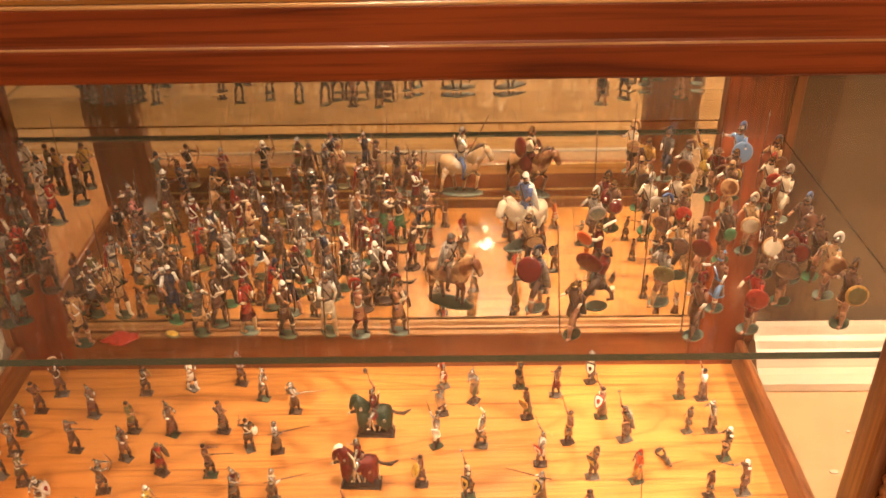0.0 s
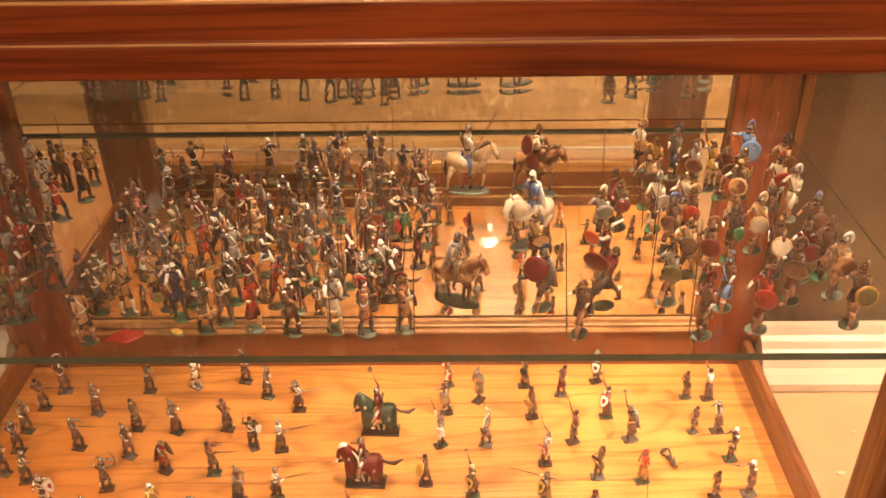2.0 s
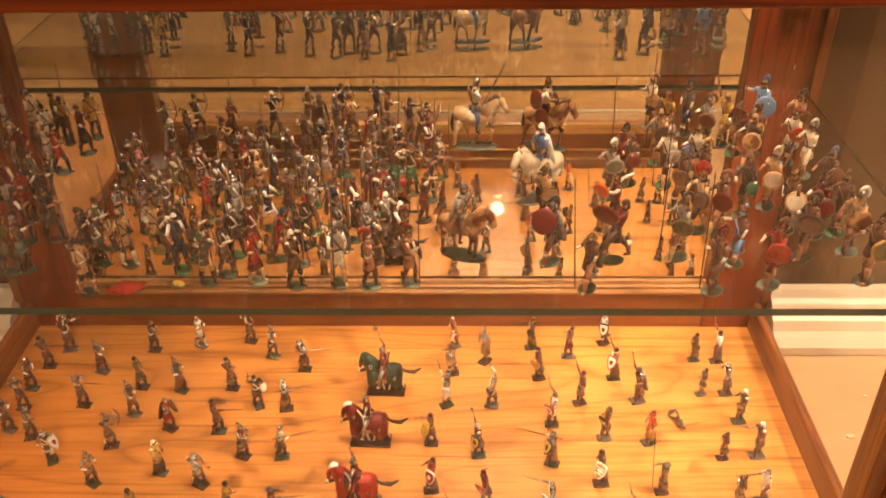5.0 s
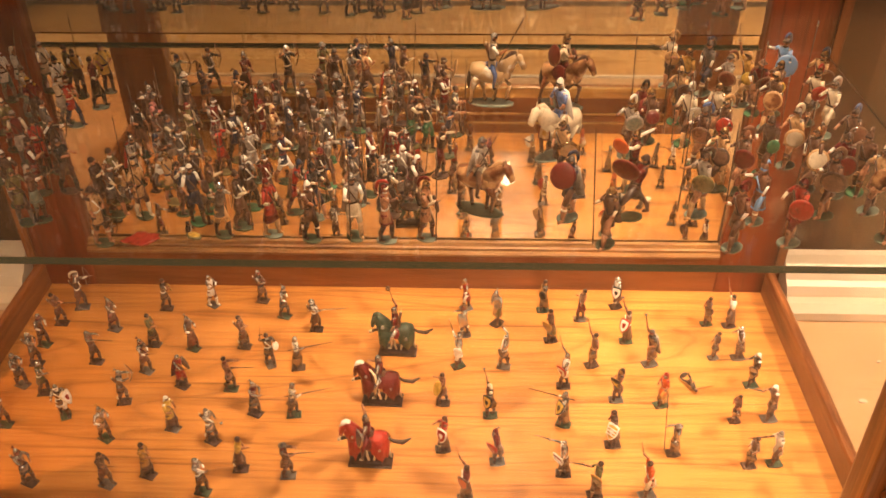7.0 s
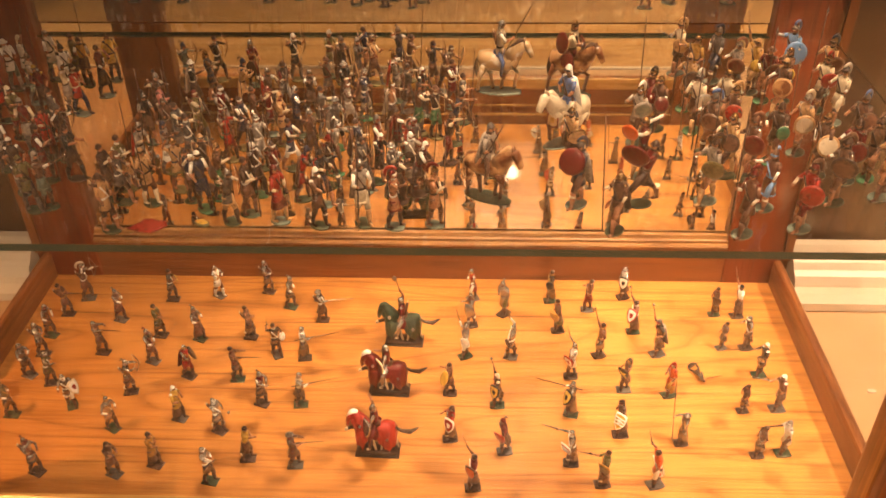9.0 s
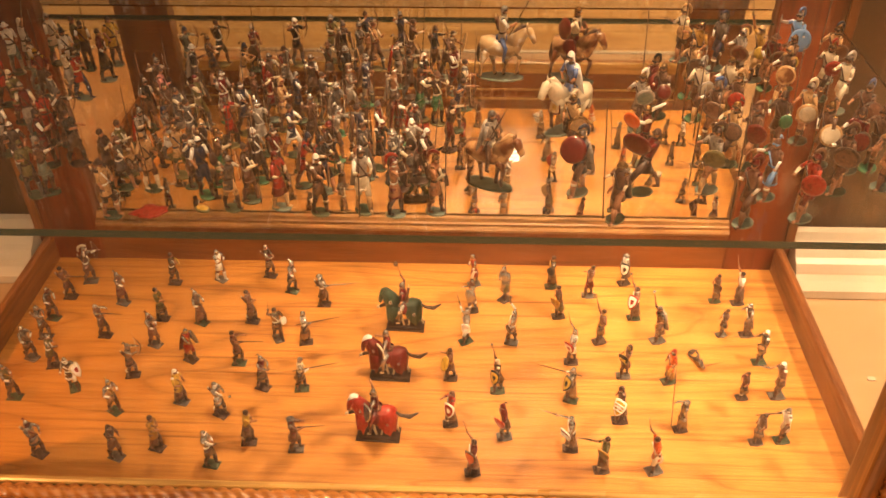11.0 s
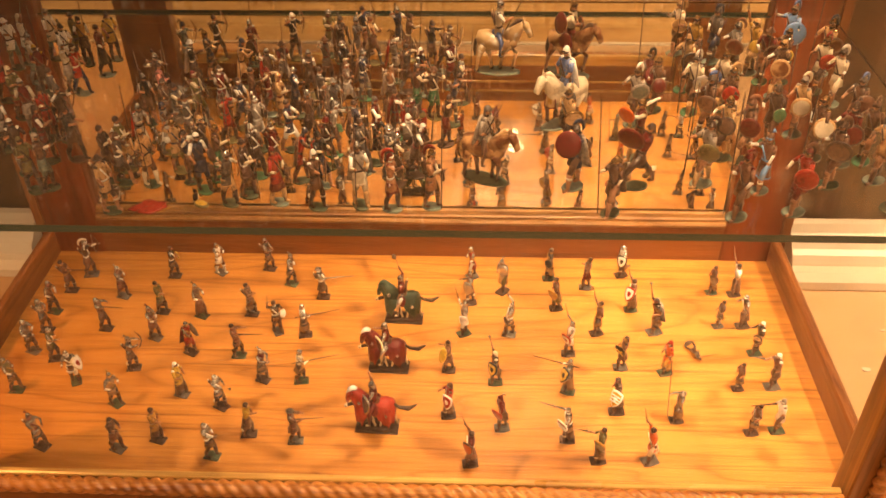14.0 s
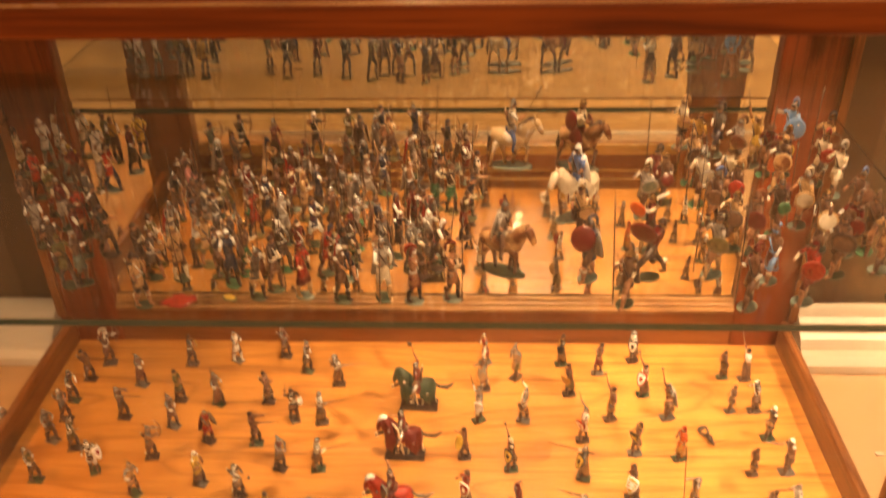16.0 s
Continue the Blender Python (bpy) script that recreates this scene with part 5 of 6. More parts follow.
shelf_man(-0.181, -0.358, -30, 'tan', 'brown', 'painted toy soldier in tan with a spear on glass', arm='hold', helm='tan', weapon='spear', boots='cream', robe=False, fore='brown', ground='moss')
shelf_man(-0.217, -0.352, -10, 'umber', 'brown', 'painted toy soldier in dark brown on glass', arm='fore', boots='brown', ground='moss', fore='cream')
shelf_man(-0.202, -0.398, -20, 'tan', 'umber', 'painted toy soldier in tan and dark brown helmet on glass', arm='rest', helm='umber', sash='white')
# white sashes and helmets scattered below also paint the crowd's sparkle
shelf_man(-0.216, -0.212, -33, 'brown', 'brown', 'painted toy soldier in brown with a bow on glass', arm='back', arm2='aim', weapon='bow', cloak='brown', boots='flesh', ground='umber', stride=0.8, lean=0.28, sleeve='cream', fore='brown', helm='steel', size=0.058)
shelf_man(-0.208, -0.136, -1, 'sea', 'tan', 'painted toy soldier in grey-green with a bow on glass', helm='navy', arm='back', arm2='aim', weapon='bow', boots='umber', ground='umber', fore='cream', stride=0.9, size=0.056)
shelf_man(-0.188, -0.181, 4, 'black', 'umber', 'painted toy soldier in black robe with a sword on glass', arm='out', weapon='sword', robe=True, cloak='grey', boots='umber', ground='moss', stride=1.1, fore='brown', sash='cream', size=0.058, helm='white')
shelf_man(-0.180, -0.116, -2, 'black', 'black', 'painted toy soldier in black with a bow on glass', arm='back', arm2='aim', weapon='bow', boots='brown', ground='olive', stride=1.4, lean=-0.05, fore='umber', size=0.056, sash='white')
shelf_man(-0.176, -0.161, 11, 'navy', 'brown', 'painted toy soldier in navy and bronze helmet on glass', helm='bronze', arm='fore', arm2='fore', boots='flesh', ground='umber', fore='cream', stride=0.9, lean=-0.2, sleeve='brown', size=0.058)
shelf_man(-0.141, -0.128, -36, 'maroon', 'maroon', 'painted toy soldier in maroon with a spear on glass', helm='steel', arm='fore', weapon='spear', boots='umber', ground='moss', stride=0.8, lean=0.07, sash='steel', size=0.056)
shelf_man(-0.099, -0.114, -28, 'black', 'brown', 'painted toy soldier in black with a bow on glass', helm='white', arm='back', arm2='aim', weapon='bow', boots='slate', ground='olive', stride=1.0, sash='cream', size=0.058)
shelf_man(-0.063, -0.105, -44, 'olive', 'slate', 'painted toy soldier in olive with dark brown shield on glass', helm='steel', arm='fore', arm2='fore', shield=('target', 'umber', 'umber'), boots='umber', ground='moss', fore='cream', stride=1.3, sash='maroon', size=0.058)
shelf_man(-0.048, -0.123, -39, 'umber', 'brown', 'painted toy soldier in dark brown with tan shield on glass', helm='slate', arm='out', weapon='sword', shield=('oval', 'tan', 'umber'), cloak='brown', boots='brown', ground='moss', stride=1.5, sleeve='brown', fore='umber', size=0.058)
shelf_man(-0.031, -0.126, -22, 'slate', 'brown', 'painted toy soldier in dark grey with tan shield on glass', helm='steel', arm='fore', arm2='fore', shield=('round', 'tan', 'tan'), boots='umber', ground='umber', stride=1.4, fore='brown', size=0.058)
shelf_man(-0.025, -0.098, -14, 'navy', 'flesh', 'painted toy soldier in navy with a bow on glass', arm='back', arm2='aim', weapon='bow', boots='brown', ground='umber', fore='cream', stride=0.7, lean=-0.18, sash='cream', size=0.059)
shelf_man(-0.015, -0.123, -34, 'tan', 'brown', 'painted toy soldier in tan and brown helmet on glass', helm='brown', arm='fore', arm2='fore', boots='slate', ground='olive', stride=1.8, lean=-0.23, sleeve='cream', sash='maroon', size=0.057)
shelf_man(0.010, -0.094, -48, 'navy', 'umber', 'painted toy soldier in navy robe with a bow on glass', helm='steel', arm='back', arm2='aim', weapon='bow', robe=True, boots='flesh', ground='moss', stride=0.6, lean=-0.14, size=0.056)
shelf_man(0.021, -0.116, 9, 'brown', 'brown', 'painted toy soldier in brown robe with a spear on glass', arm='fore', weapon='spear', robe=True, boots='brown', ground='olive', fore='cream', stride=1.9, lean=0.27, sash='cream', size=0.058)
shelf_man(0.047, -0.132, -20, 'black', 'brown', 'painted toy soldier in black with a bow on glass', helm='umber', arm='back', arm2='aim', weapon='bow', boots='flesh', ground='moss', stride=0.7, fore='umber', sash='navy', size=0.057)
shelf_man(0.059, -0.142, -32, 'brown', 'umber', 'painted toy soldier in brown with maroon shield on glass', helm='umber', arm='fore', arm2='fore', shield=('oval', 'maroon', 'tan'), boots='brown', ground='sea', stride=1.1, lean=0.59, sash='cream', size=0.059)
shelf_man(0.068, -0.178, -37, 'maroon', 'umber', 'painted toy soldier in maroon with a spear on glass', arm='fore', weapon='spear', boots='brown', ground='sea', fore='cream', stride=1.2, sash='white', size=0.058)
shelf_man(-0.205, -0.231, 3, 'pink', 'umber', 'painted toy soldier in pink with olive shield on glass', helm='umber', arm='fore', weapon='spear', shield=('round', 'olive', 'umber'), boots='flesh', ground='olive', stride=1.5, fore='pink', size=0.057)
shelf_man(-0.140, -0.182, 19, 'tan', 'tan', 'painted toy soldier in tan with brown shield on glass', helm='navy', arm='fore', arm2='fore', shield=('round', 'brown', 'umber'), boots='flesh', ground='moss', stride=1.8, lean=0.29, fore='tan', size=0.059)
shelf_man(-0.098, -0.182, -37, 'slate', 'grey', 'painted toy soldier in dark grey with a spear on glass', helm='umber', arm='fore', weapon='spear', boots='umber', ground='umber', fore='cream', stride=1.8, lean=0.11, sleeve='maroon', sash='steel', size=0.058)
shelf_man(-0.069, -0.199, -50, 'umber', 'umber', 'painted toy soldier in dark brown robe with a sword on glass', arm='out', weapon='sword', robe=True, boots='umber', ground='olive', stride=1.1, fore='brown', helm='steel', size=0.056)
shelf_man(-0.057, -0.167, -40, 'slate', 'brown', 'painted toy soldier in dark grey with a bow on glass', helm='brown', arm='back', arm2='aim', weapon='bow', boots='umber', ground='olive', stride=1.0, sleeve='cream', fore='cream', sash='maroon', size=0.056)
shelf_man(-0.037, -0.186, -25, 'black', 'umber', 'painted toy soldier in black robe with brown shield on glass', helm='steel', arm='fore', arm2='fore', shield=('oval', 'brown', 'tan'), robe=True, boots='slate', ground='olive', fore='cream', stride=0.7)
shelf_man(-0.016, -0.202, -16, 'navy', 'grey', 'painted toy soldier in navy with a spear on glass', helm='steel', arm='fore', weapon='spear', cloak='brown', boots='slate', ground='jade', stride=1.0, fore='brown', size=0.058, sash='white')
shelf_man(0.012, -0.164, -1, 'grey', 'umber', 'painted toy soldier in grey with a bow on glass', helm='bronze', arm='back', arm2='aim', weapon='bow', cloak='red', boots='brown', ground='moss', stride=1.2, lean=-0.18, fore='brown', size=0.059)
shelf_man(0.025, -0.187, 14, 'slate', 'umber', 'painted toy soldier in dark grey robe with a bow on glass', arm='back', arm2='aim', weapon='bow', robe=True, boots='slate', ground='umber', fore='cream', stride=1.8, size=0.057)
shelf_man(0.039, -0.193, -26, 'black', 'umber', 'painted toy soldier in black robe with tan shield on glass', arm='fore', weapon='spear', shield=('target', 'tan', 'umber'), robe=True, boots='brown', ground='sea', stride=0.8, sash='maroon', size=0.056, helm='white')
shelf_man(0.078, -0.209, -10, 'slate', 'brown', 'painted toy soldier in dark grey with a spear on glass', arm='fore', weapon='spear', boots='umber', ground='moss', stride=1.5, lean=0.1, sleeve='cream', size=0.058, sash='white')
shelf_man(-0.110, -0.196, -39, 'brown', 'umber', 'painted toy soldier in brown with a bow on glass', arm='back', arm2='aim', weapon='bow', cloak='red', boots='umber', ground='sea', fore='cream', stride=0.8, helm='steel', size=0.056)
shelf_man(-0.177, -0.275, -15, 'slate', 'grey', 'painted toy soldier in dark grey robe with a sword on glass', arm='out', weapon='sword', robe=True, boots='slate', ground='moss', stride=1.3, sleeve='cream', sash='navy', size=0.059)
shelf_man(-0.191, -0.262, -42, 'brown', 'slate', 'painted toy soldier in brown robe and dark brown helmet on glass', helm='umber', arm='fore', arm2='fore', robe=True, boots='umber', ground='olive', stride=1.2, fore='umber', sash='steel', size=0.057)
shelf_man(-0.167, -0.248, -17, 'olive', 'olive', 'painted toy soldier in olive with dark brown shield on glass', helm='maroon', arm='fore', weapon='spear', shield=('round', 'umber', 'umber'), boots='slate', ground='sea', fore='cream', stride=1.7, sleeve='cream', sash='cream', size=0.058)
shelf_man(-0.145, -0.240, -42, 'maroon', 'grey', 'painted toy soldier in maroon robe and dark brown helmet on glass', helm='umber', arm='fore', arm2='fore', robe=True, boots='flesh', ground='jade', stride=1.5, sleeve='grey', fore='brown', sash='white', size=0.059)
shelf_man(-0.117, -0.238, 13, 'brown', 'maroon', 'painted toy soldier in brown with a spear on glass', arm='fore', weapon='spear', boots='umber', ground='olive', stride=1.5, lean=0.09, fore='umber', size=0.057)
shelf_man(-0.102, -0.236, 12, 'maroon', 'umber', 'painted toy soldier in maroon with a bow on glass', helm='maroon', arm='back', arm2='aim', weapon='bow', boots='brown', ground='sea', fore='cream', stride=1.9, sash='cream', size=0.056)
shelf_man(-0.087, -0.254, -5, 'tan', 'brown', 'painted toy soldier in tan with a spear on glass', helm='tan', arm='fore', weapon='spear', boots='brown', ground='olive', stride=0.8, fore='cream', sash='maroon', size=0.059)
shelf_man(-0.076, -0.238, 19, 'navy', 'umber', 'painted toy soldier in navy robe with a spear on glass', helm='steel', arm='fore', weapon='spear', robe=True, boots='slate', ground='moss', stride=0.7, fore='umber', size=0.057)
shelf_man(-0.052, -0.237, 14, 'slate', 'umber', 'painted toy soldier in dark grey with a sword on glass', arm='out', weapon='sword', boots='slate', ground='olive', fore='cream', stride=1.0, sash='white', size=0.057)
shelf_man(-0.029, -0.225, -16, 'grey', 'grey', 'painted toy soldier in grey with a spear on glass', helm='brown', arm='fore', weapon='spear', boots='slate', ground='sea', stride=1.8, sleeve='brown', fore='brown', sash='white', size=0.057)
shelf_man(0.013, -0.227, -18, 'flesh', 'umber', 'painted toy soldier in flesh with a bow on glass', helm='bronze', arm='back', arm2='aim', weapon='bow', cloak='grey', boots='brown', ground='jade', stride=1.5, sleeve='brown', fore='cream', size=0.058, sash='white')
shelf_man(0.038, -0.234, 16, 'brown', 'jade', 'painted toy soldier in brown and dark brown helmet on glass', helm='umber', arm='fore', arm2='fore', boots='slate', ground='olive', fore='cream', stride=0.7, sleeve='cream')
shelf_man(0.071, -0.252, 3, 'navy', 'umber', 'painted toy soldier in navy with a bow on glass', arm='back', arm2='aim', weapon='bow', boots='slate', ground='moss', stride=1.0, lean=0.56, sleeve='grey', size=0.059)
shelf_man(-0.213, -0.253, -45, 'black', 'brown', 'painted toy soldier in black with a spear on glass', helm='steel', arm='fore', weapon='spear', boots='flesh', ground='moss', stride=0.8, sleeve='grey', size=0.056)
shelf_man(0.054, -0.238, -42, 'umber', 'jade', 'painted toy soldier in dark brown robe with a bow on glass', helm='brown', arm='back', arm2='aim', weapon='bow', robe=True, boots='umber', ground='olive', fore='cream', stride=0.7, sash='cream', size=0.059)
shelf_man(-0.122, -0.263, -26, 'navy', 'umber', 'painted toy soldier in navy with maroon shield on glass', helm='umber', arm='fore', weapon='spear', shield=('round', 'maroon', 'tan'), boots='umber', ground='olive', stride=1.5, fore='brown', sash='white', size=0.059)
shelf_man(-0.036, -0.260, -48, 'slate', 'umber', 'painted toy soldier in dark grey with a bow on glass', helm='steel', arm='back', arm2='aim', weapon='bow', cloak='grey', boots='flesh', ground='jade', stride=1.7, size=0.058)
shelf_man(-0.203, -0.307, -26, 'grey', 'cream', 'painted toy soldier in grey with a spear on glass', arm='fore', weapon='spear', cloak='red', boots='umber', ground='moss', fore='cream', stride=1.2, lean=0.37, helm='steel', size=0.056)
shelf_man(-0.209, -0.336, 3, 'olive', 'tan', 'painted toy soldier in olive with a spear on glass', arm='fore', weapon='spear', boots='brown', ground='olive', stride=1.5, fore='cream', size=0.059, sash='white')
shelf_man(-0.179, -0.306, 5, 'grey', 'white', 'painted toy soldier in grey robe and navy helmet on glass', helm='navy', arm='fore', arm2='fore', robe=True, boots='slate', ground='olive', stride=1.5, sleeve='brown', fore='brown', size=0.057)
shelf_man(-0.130, -0.285, -3, 'red', 'maroon', 'painted toy soldier in red with a bow on glass', arm='back', arm2='aim', weapon='bow', boots='umber', ground='olive', fore='cream', stride=1.3, size=0.055)
shelf_man(-0.139, -0.333, -37, 'umber', 'brown', 'painted toy soldier in dark brown with a bow on glass', helm='tan', arm='back', arm2='aim', weapon='bow', boots='slate', ground='umber', stride=1.9, fore='umber', sash='steel', size=0.059)
shelf_man(-0.099, -0.298, -40, 'grey', 'grey', 'painted toy soldier in grey with a bow on glass', arm='back', arm2='aim', weapon='bow', cloak='umber', boots='umber', ground='moss', stride=1.0, fore='grey', helm='steel', size=0.059, sash='white')
shelf_man(-0.071, -0.300, -13, 'navy', 'white', 'painted toy soldier in navy on glass', arm='fore', arm2='fore', boots='flesh', ground='moss', fore='cream', stride=1.9, sash='maroon', size=0.057)
shelf_man(-0.055, -0.287, -21, 'brown', 'umber', 'painted toy soldier in brown robe with a bow on glass', arm='back', arm2='aim', weapon='bow', robe=True, boots='umber', ground='sea', stride=0.7, fore='brown', helm='steel', size=0.059)
shelf_man(-0.032, -0.307, -11, 'grey', 'navy', 'painted toy soldier in grey with a bow on glass', helm='steel', arm='back', arm2='aim', weapon='bow', boots='flesh', ground='jade', stride=1.1, lean=0.37, fore='white', sash='white', size=0.059)
shelf_man(-0.010, -0.301, 15, 'navy', 'brown', 'painted toy soldier in navy with a spear on glass', arm='fore', weapon='spear', cloak='brown', boots='flesh', ground='olive', fore='cream', stride=1.8, lean=-0.18, size=0.058, sash='white')
shelf_man(0.005, -0.293, -17, 'maroon', 'slate', 'painted toy soldier in maroon robe with a spear on glass', helm='slate', arm='fore', weapon='spear', robe=True, boots='slate', ground='umber', stride=0.7, sash='maroon', size=0.056)
shelf_man(0.035, -0.293, -46, 'slate', 'brown', 'painted toy soldier in dark grey with a sword on glass', helm='steel', arm='up', weapon='sword', cloak='red', boots='umber', ground='olive', stride=1.1, lean=0.28, fore='brown', sash='maroon', size=0.056)
shelf_man(0.067, -0.288, 17, 'umber', 'maroon', 'painted toy soldier in dark brown with a bow on glass', arm='back', arm2='aim', weapon='bow', boots='umber', ground='umber', fore='cream', stride=1.0, lean=0.27, sleeve='cream', sash='maroon', size=0.056)
shelf_man(-0.163, -0.293, -13, 'slate', 'brown', 'painted toy soldier in dark grey with a bow on glass', arm='back', arm2='aim', weapon='bow', boots='slate', ground='sea', stride=0.9, sleeve='cream', fore='umber', size=0.057, sash='white')
shelf_man(0.021, -0.278, 12, 'maroon', 'umber', 'painted toy soldier in maroon with a sword on glass', arm='out', weapon='sword', cloak='maroon', boots='brown', ground='jade', stride=1.5, sash='navy', size=0.056)
shelf_man(-0.205, -0.357, -19, 'slate', 'umber', 'painted toy soldier in dark grey with olive shield on glass', helm='brown', arm='fore', arm2='fore', shield=('target', 'olive', 'tan'), boots='flesh', ground='moss', fore='cream', stride=1.8, lean=0.21, sleeve='brown', sash='white', size=0.055)
shelf_man(-0.162, -0.336, -43, 'tan', 'olive', 'painted toy soldier in tan with a sword on glass', helm='bronze', arm='up', weapon='sword', boots='flesh', ground='olive', stride=1.5, sash='navy', size=0.056)
shelf_man(-0.092, -0.343, -30, 'umber', 'umber', 'painted toy soldier in dark brown robe with a sword on glass', helm='white', arm='up', weapon='sword', robe=True, cloak='brown', boots='umber', ground='jade', stride=1.2, lean=-0.15, sleeve='grey', fore='umber', size=0.057, sash='white')
shelf_man(-0.054, -0.350, 11, 'red', 'maroon', 'painted toy soldier in red with a spear on glass', helm='navy', arm='fore', weapon='spear', cloak='brown', boots='brown', ground='moss', fore='cream', stride=1.3, lean=0.58, sleeve='brown', size=0.056)
shelf_man(-0.034, -0.327, -38, 'umber', 'umber', 'painted toy soldier in dark brown with brown shield on glass', helm='maroon', arm='fore', weapon='spear', shield=('round', 'brown', 'brown'), boots='slate', ground='moss', stride=1.9, lean=0.23, fore='umber', sash='white', size=0.057)
shelf_man(0.006, -0.320, -36, 'black', 'umber', 'painted toy soldier in black and white helmet on glass', helm='white', arm='fore', arm2='fore', boots='flesh', ground='moss', stride=1.2, lean=0.56, fore='umber', sash='maroon', size=0.056)
shelf_man(0.036, -0.322, -44, 'grey', 'grey', 'painted toy soldier in grey robe with a bow on glass', helm='white', arm='back', arm2='aim', weapon='bow', robe=True, boots='flesh', ground='umber', fore='cream', stride=1.0, sleeve='grey', size=0.056, sash='white')
shelf_man(0.043, -0.340, -9, 'umber', 'umber', 'painted toy soldier in dark brown with brown shield on glass', arm='fore', weapon='spear', shield=('target', 'brown', 'brown'), boots='umber', ground='umber', stride=1.6, lean=0.56, fore='brown', sash='maroon', size=0.058, helm='white')
shelf_man(-0.003, -0.335, -27, 'slate', 'slate', 'painted toy soldier in dark grey with maroon shield on glass', arm='fore', weapon='spear', shield=('oval', 'maroon', 'tan'), boots='slate', ground='sea', stride=1.6, fore='umber', sash='cream', size=0.059)
shelf_man(-0.124, -0.349, 12, 'brown', 'jade', 'painted toy soldier in brown with a spear on glass', helm='bronze', arm='fore', weapon='spear', boots='umber', ground='jade', fore='cream', stride=1.0, lean=0.17, size=0.059)
shelf_man(-0.077, -0.341, -30, 'maroon', 'umber', 'painted toy soldier in maroon with a sword on glass', helm='umber', arm='up', weapon='sword', boots='umber', ground='olive', stride=1.3, fore='umber', size=0.056, sash='white')
shelf_man(-0.107, -0.385, -36, 'slate', 'tan', 'painted toy soldier in dark grey with a bow on glass', helm='steel', arm='back', arm2='aim', weapon='bow', boots='umber', ground='moss', stride=1.2, lean=0.4, fore='cream', size=0.057)
shelf_man(-0.035, -0.357, -33, 'black', 'navy', 'painted toy soldier in black robe and black helmet on glass', helm='black', arm='fore', arm2='fore', robe=True, cloak='red', boots='flesh', ground='sea', fore='cream', stride=1.8, size=0.058)
shelf_man(0.028, -0.354, 13, 'pewter', 'brown', 'painted toy soldier in pewter with olive shield on glass', helm='steel', arm='fore', arm2='fore', shield=('target', 'olive', 'umber'), boots='brown', ground='umber', stride=1.4, lean=0.13, sleeve='cream', fore='umber', size=0.055)
shelf_man(0.022, -0.344, -28, 'slate', 'umber', 'painted toy soldier in dark grey with a spear on glass', arm='fore', weapon='spear', boots='slate', ground='moss', stride=1.1, fore='cream', helm='steel', size=0.059, sash='white')
shelf_man(-0.147, -0.353, 18, 'navy', 'brown', 'painted toy soldier in navy with a bow on glass', arm='back', arm2='aim', weapon='bow', boots='umber', ground='moss', fore='cream', stride=0.6, sash='steel', size=0.056)
shelf_man(-0.293, -0.117, -40, 'yellow', 'umber', 'painted toy soldier in yellow with a yellow cloak on glass', stride=0.6, helm='black', arm='rest', cloak='yellow', boots='slate', ground='sea', size=0.060)
shelf_man(-0.290, -0.155, 10, 'maroon', 'black', 'painted toy soldier in maroon with a black kilt on glass', stride=1.1, arm='rest', skirt=0.22, boots='black', ground='sea', size=0.062)
shelf_man(-0.300, -0.196, -15, 'red', 'navy', 'painted toy soldier in red coat and navy trousers on glass', stride=1.5, helm='umber', arm='fore', boots='navy', ground='sea', sash='cream', size=0.059)
shelf_man(-0.318, -0.129, -60, 'ochre', 'umber', 'painted toy soldier in ochre with dark brown helmet on glass', stride=0.6, helm='umber', arm='fore', boots='umber', ground='moss', size=0.060)
shelf_man(-0.329, -0.123, 25, 'olive', 'slate', 'painted toy soldier in olive with a spear on glass', stride=1.1, arm='fore', weapon='spear', boots='slate', ground='moss', size=0.062)
shelf_man(-0.330, -0.147, -40, 'white', 'slate', 'painted toy soldier in white with black cross belt on glass', stride=1.5, helm='black', arm='fore', boots='grey', sash='black', sleeve='white', ground='sea', size=0.059)
shelf_man(-0.312, -0.191, 10, 'cream', 'grey', 'painted toy soldier in cream with white helmet on glass', stride=0.6, helm='white', arm='fore', arm2='fore', boots='slate', ground='moss', size=0.060)
shelf_man(-0.357, -0.117, -15, 'cream', 'sea', 'painted toy soldier in cream with grey helmet on glass', stride=1.1, helm='grey', arm='rest', boots='slate', ground='moss', size=0.063)
shelf_man(-0.336, -0.196, -60, 'maroon', 'umber', 'painted toy soldier in maroon with yellow helmet on glass', stride=1.5, helm='yellow', arm='fore', boots='umber', ground='moss', size=0.059)
shelf_man(-0.382, -0.127, 25, 'white', 'sea', 'painted toy soldier in white with raised sword on glass', stride=0.6, helm='cream', arm='up', weapon='sword', boots='grey', ground='sea', size=0.060)
shelf_man(-0.391, -0.139, -40, 'white', 'sea', 'painted toy soldier in white with white helmet on glass', stride=1.1, helm='white', arm='fore', boots='grey', ground='moss', size=0.062)
shelf_man(-0.354, -0.172, 10, 'cream', 'sea', 'painted toy soldier in cream with a spear on glass', stride=1.5, helm='steel', arm='fore', weapon='spear', boots='slate', ground='sea', size=0.059)
shelf_man(-0.340, -0.246, -15, 'olive', 'maroon', 'painted toy soldier in olive with cream helmet on glass', stride=0.6, helm='cream', arm='fore', boots='umber', ground='moss', size=0.060)
shelf_man(-0.317, -0.273, -60, 'maroon', 'grey', 'painted toy soldier in maroon with cream sleeves on glass', stride=1.1, helm='grey', arm='out', sleeve='cream', fore='cream', boots='slate', ground='moss', size=0.062)
shelf_man(-0.303, -0.246, 25, 'slate', 'black', 'painted toy soldier in dark grey with cream belt on glass', stride=1.5, arm='rest', sash='cream', boots='black', ground='sea', size=0.059)
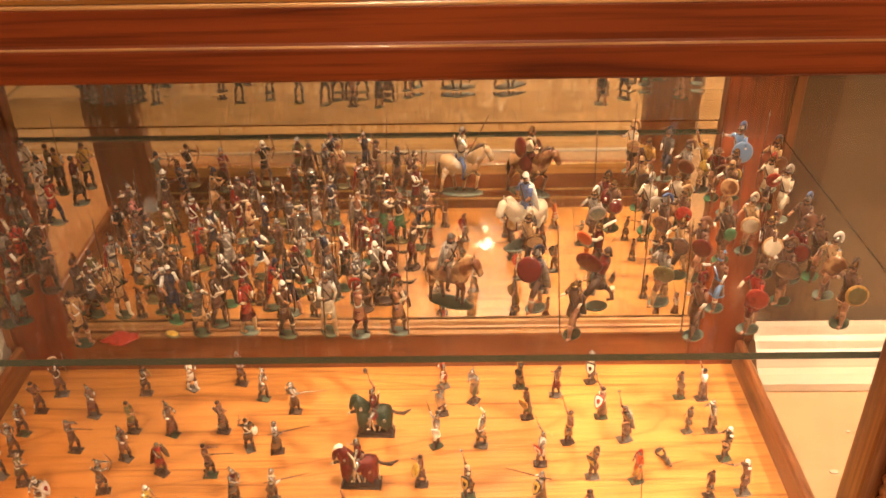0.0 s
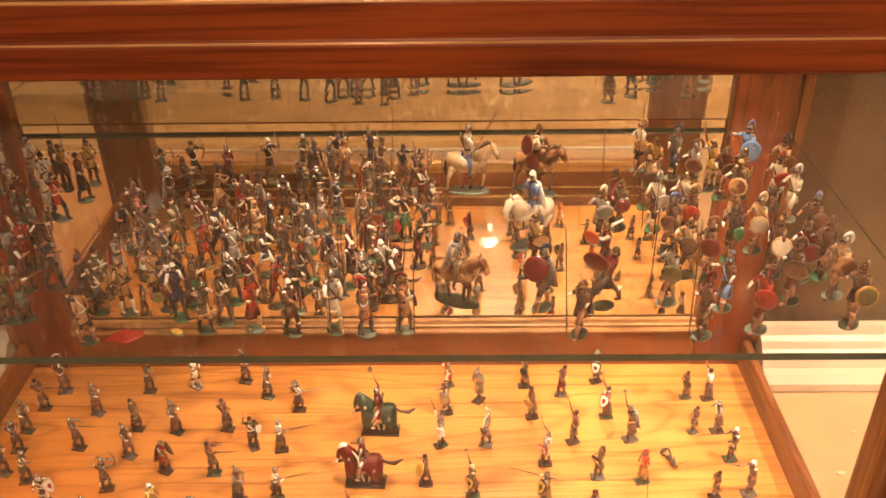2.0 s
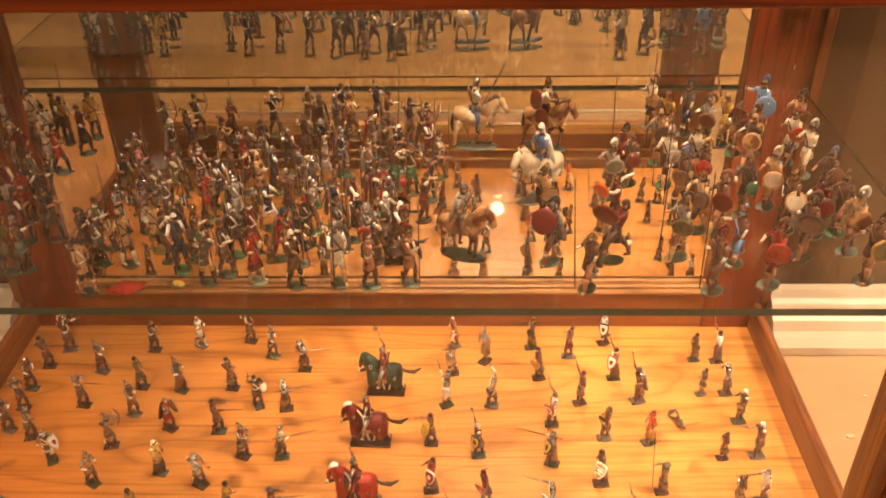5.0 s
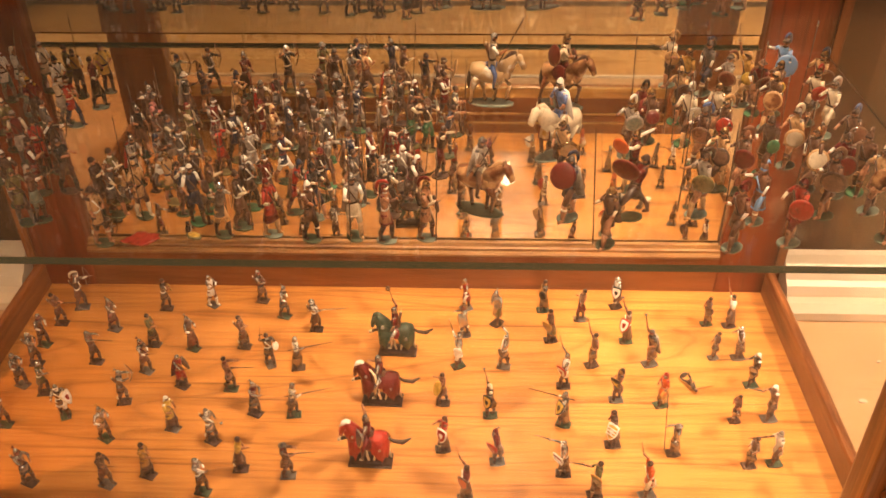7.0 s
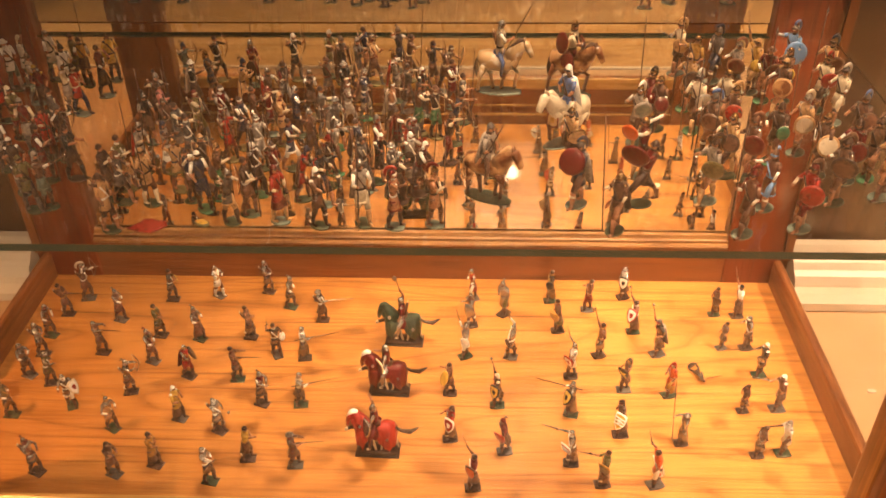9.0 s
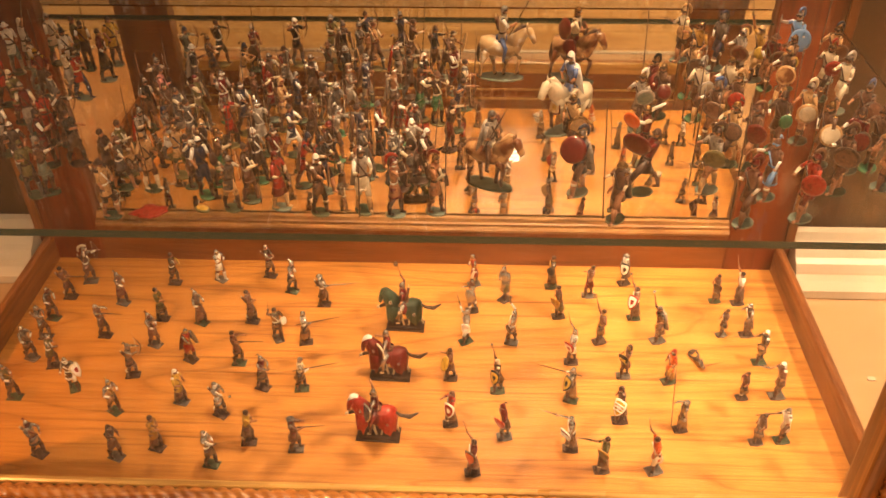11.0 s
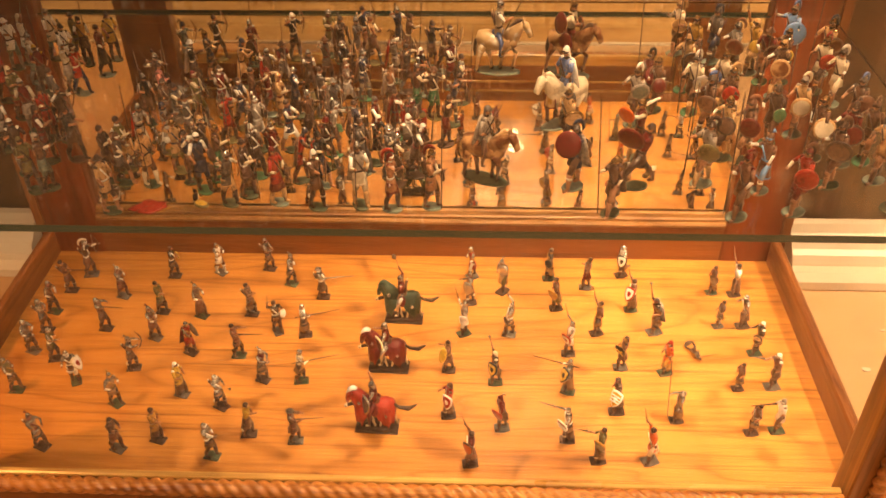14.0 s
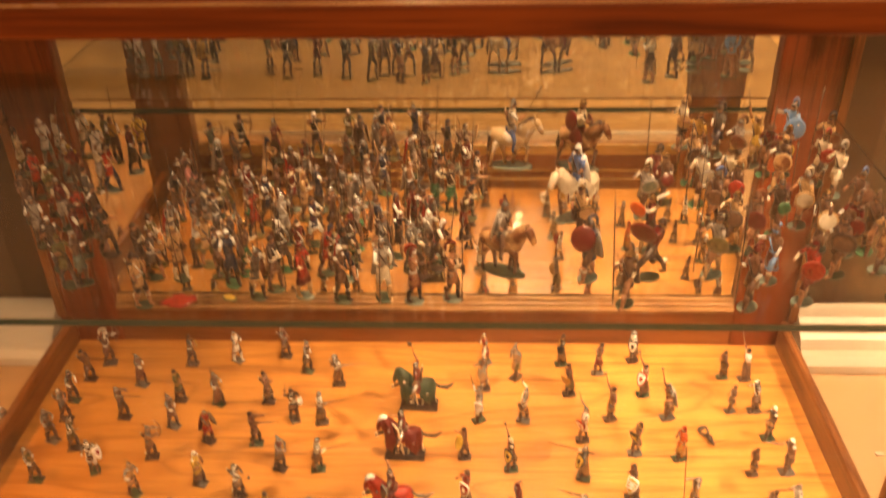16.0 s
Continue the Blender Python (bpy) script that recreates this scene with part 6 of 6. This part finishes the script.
shelf_man(-0.295, -0.284, -40, 'red', 'maroon', 'painted toy soldier in red with dark brown helmet on glass', stride=0.6, helm='umber', arm='fore', sleeve='red', fore='cream', boots='umber', ground='moss', size=0.060)
shelf_man(-0.279, -0.286, 10, 'umber', 'brown', 'painted toy soldier in dark brown with a bow on glass', stride=1.1, helm='slate', arm='back', arm2='aim', weapon='bow', boots='umber', ground='moss', size=0.062)
shelf_man(-0.259, -0.320, -15, 'black', 'umber', 'painted toy soldier in black with outstretched arms on glass', stride=1.5, arm='fore', arm2='fore', boots='black', ground='umber', size=0.059)
shelf_man(-0.297, -0.342, -60, 'umber', 'white', 'painted toy soldier in dark brown with white helmet on glass', stride=0.6, helm='white', arm='fore', boots='slate', ground='moss', size=0.060)
shelf_man(-0.283, -0.324, 25, 'maroon', 'umber', 'painted toy soldier in maroon with a spear on glass', stride=1.1, helm='umber', arm='fore', weapon='spear', boots='umber', ground='moss', size=0.062)
shelf_man(-0.277, -0.370, -40, 'olive', 'umber', 'painted toy soldier in olive with olive helmet on glass', stride=1.5, helm='olive', arm='fore', arm2='fore', boots='slate', ground='moss', size=0.059)
shelf_man(-0.266, -0.366, 10, 'brown', 'sea', 'painted toy soldier in brown with a drawn sword on glass', stride=0.6, helm='grey', arm='out', weapon='sword', boots='umber', ground='moss', size=0.060)
shelf_man(-0.370, -0.212, -15, 'red', 'umber', 'painted toy soldier in red with silver helmet on glass', stride=1.1, helm='steel', arm='fore', boots='umber', ground='moss', size=0.062)
shelf_man(-0.329, -0.304, -60, 'grey', 'umber', 'painted toy soldier in grey with a long spear on glass', stride=1.5, helm='steel', arm='fore', weapon='spear', boots='umber', ground='moss', size=0.059)
shelf_man(-0.411, -0.159, 25, 'cream', 'olive', 'painted toy soldier in cream with dark brown helmet on glass', stride=0.6, helm='umber', arm='fore', boots='umber', ground='moss', size=0.060)
shelf_man(-0.358, -0.260, -40, 'brown', 'umber', 'painted toy soldier in brown with dark brown helmet on glass', stride=1.1, helm='umber', arm='fore', boots='umber', ground='moss', size=0.062)
horse(41, "palomino", None, "sea", 0.75, "umber", dict(coat="cream", legs="blue", helm="steel", sleeve="white", arm="fore", weapon="slant", saddle="blue"), None).shorten(0.78).make("toy_horseman", 0.058, 0.115, -0.139, SHELF, -6, 'cream horse with a spear-bearing rider in white and blue', "toy horseman", "mounted figures on the shelf")
rider_b = horse(42, "dun", None, "sea", 0.9, "umber", dict(coat="cream", legs="maroon", helm="bronze", arm="fore", weapon="sword", shield=("round", "maroon"), saddle="maroon"), None)
rider_b.tube([(0.02, -0.12, 1.08), (-0.08, -0.19, 1.0), (-0.15, -0.2, 1.0)], [0.045, 0.04, 0.03], "cream", 6)
rider_b.plate((-0.15, -0.22, 1.0), (-0.35, -1, 0.15), oval(0.17, 0.19, 16), 0.02, "maroon", None, None, 0.02)
rider_b.plate((-0.02, -0.215, 0.70), (0, -1, 0.25), oval(0.15, 0.13, 14), 0.02, "maroon")
rider_b.shorten(0.78).make("toy_horseman", 0.058, 0.187, -0.142, SHELF, -25, 'galloping dun horse with a rider behind a maroon shield', "toy horseman", "mounted figures on the shelf")
rider_c = horse(43, "cream", None, "sea", 0.5, "cream", dict(coat="blue", legs="white", helm="white", arm="rest", cloak="white", saddle="blue"), None)
rider_c.plate((0.02, 0.205, 0.50), (0, 1, 0.2), oval(0.12, 0.17, 14), 0.02, "slate", "navy")
rider_c.plate((0.42, 0.06, 0.52), (1, 0.7, 0.2), [(-0.10, 0.10), (0.10, 0.10), (0.11, -0.10), (0.0, -0.13), (-0.11, -0.10)], 0.03, "tan", "maroon", "ochre", 0.01)
rider_c.shorten(0.78).make("toy_horseman", 0.058, 0.175, -0.247, SHELF, 212, 'white horse with a blue-coated rider on grey base', "toy horseman", "mounted figures on the shelf")
horse(44, "dun", None, "moss", 0.5, "tan", dict(coat="grey", legs="brown", helm="slate", arm="rest", cloak="grey", saddle="cream", weapon="slant"), None).shorten(0.78).make("toy_horseman", 0.053, 0.102, -0.343, SHELF, -26, 'chestnut horse with a cream saddle and grey-cloaked rider', "toy horseman", "mounted figures on the shelf")
chip = Cast()
chip.plate((0, 0, 0.04), (0.1, 0.1, 1), oval(0.16, 0.11, 9), 0.03, "yellow", "olive", None, 0.03)
chip.make("toy_shield", 0.046, -0.131, -0.388, SHELF, 10, "small loose yellow toy shield lying on the glass shelf", "toy shield")
rag = Cast()
rag.plate((0, 0, 0.03), (0, 0, 1), [(0.30 * math.cos(a * 0.45) * (1 + 0.25 * math.sin(a * 2.1)), 0.20 * math.sin(a * 0.45) * (1 + 0.2 * math.cos(a * 1.7))) for a in range(14)], 0.03, "red", None, None, 0.0)
rag.make("toy_cloak", 0.046, -0.174, -0.392, SHELF, 15, "small flat red cloak lying on the glass shelf", "toy cloak")
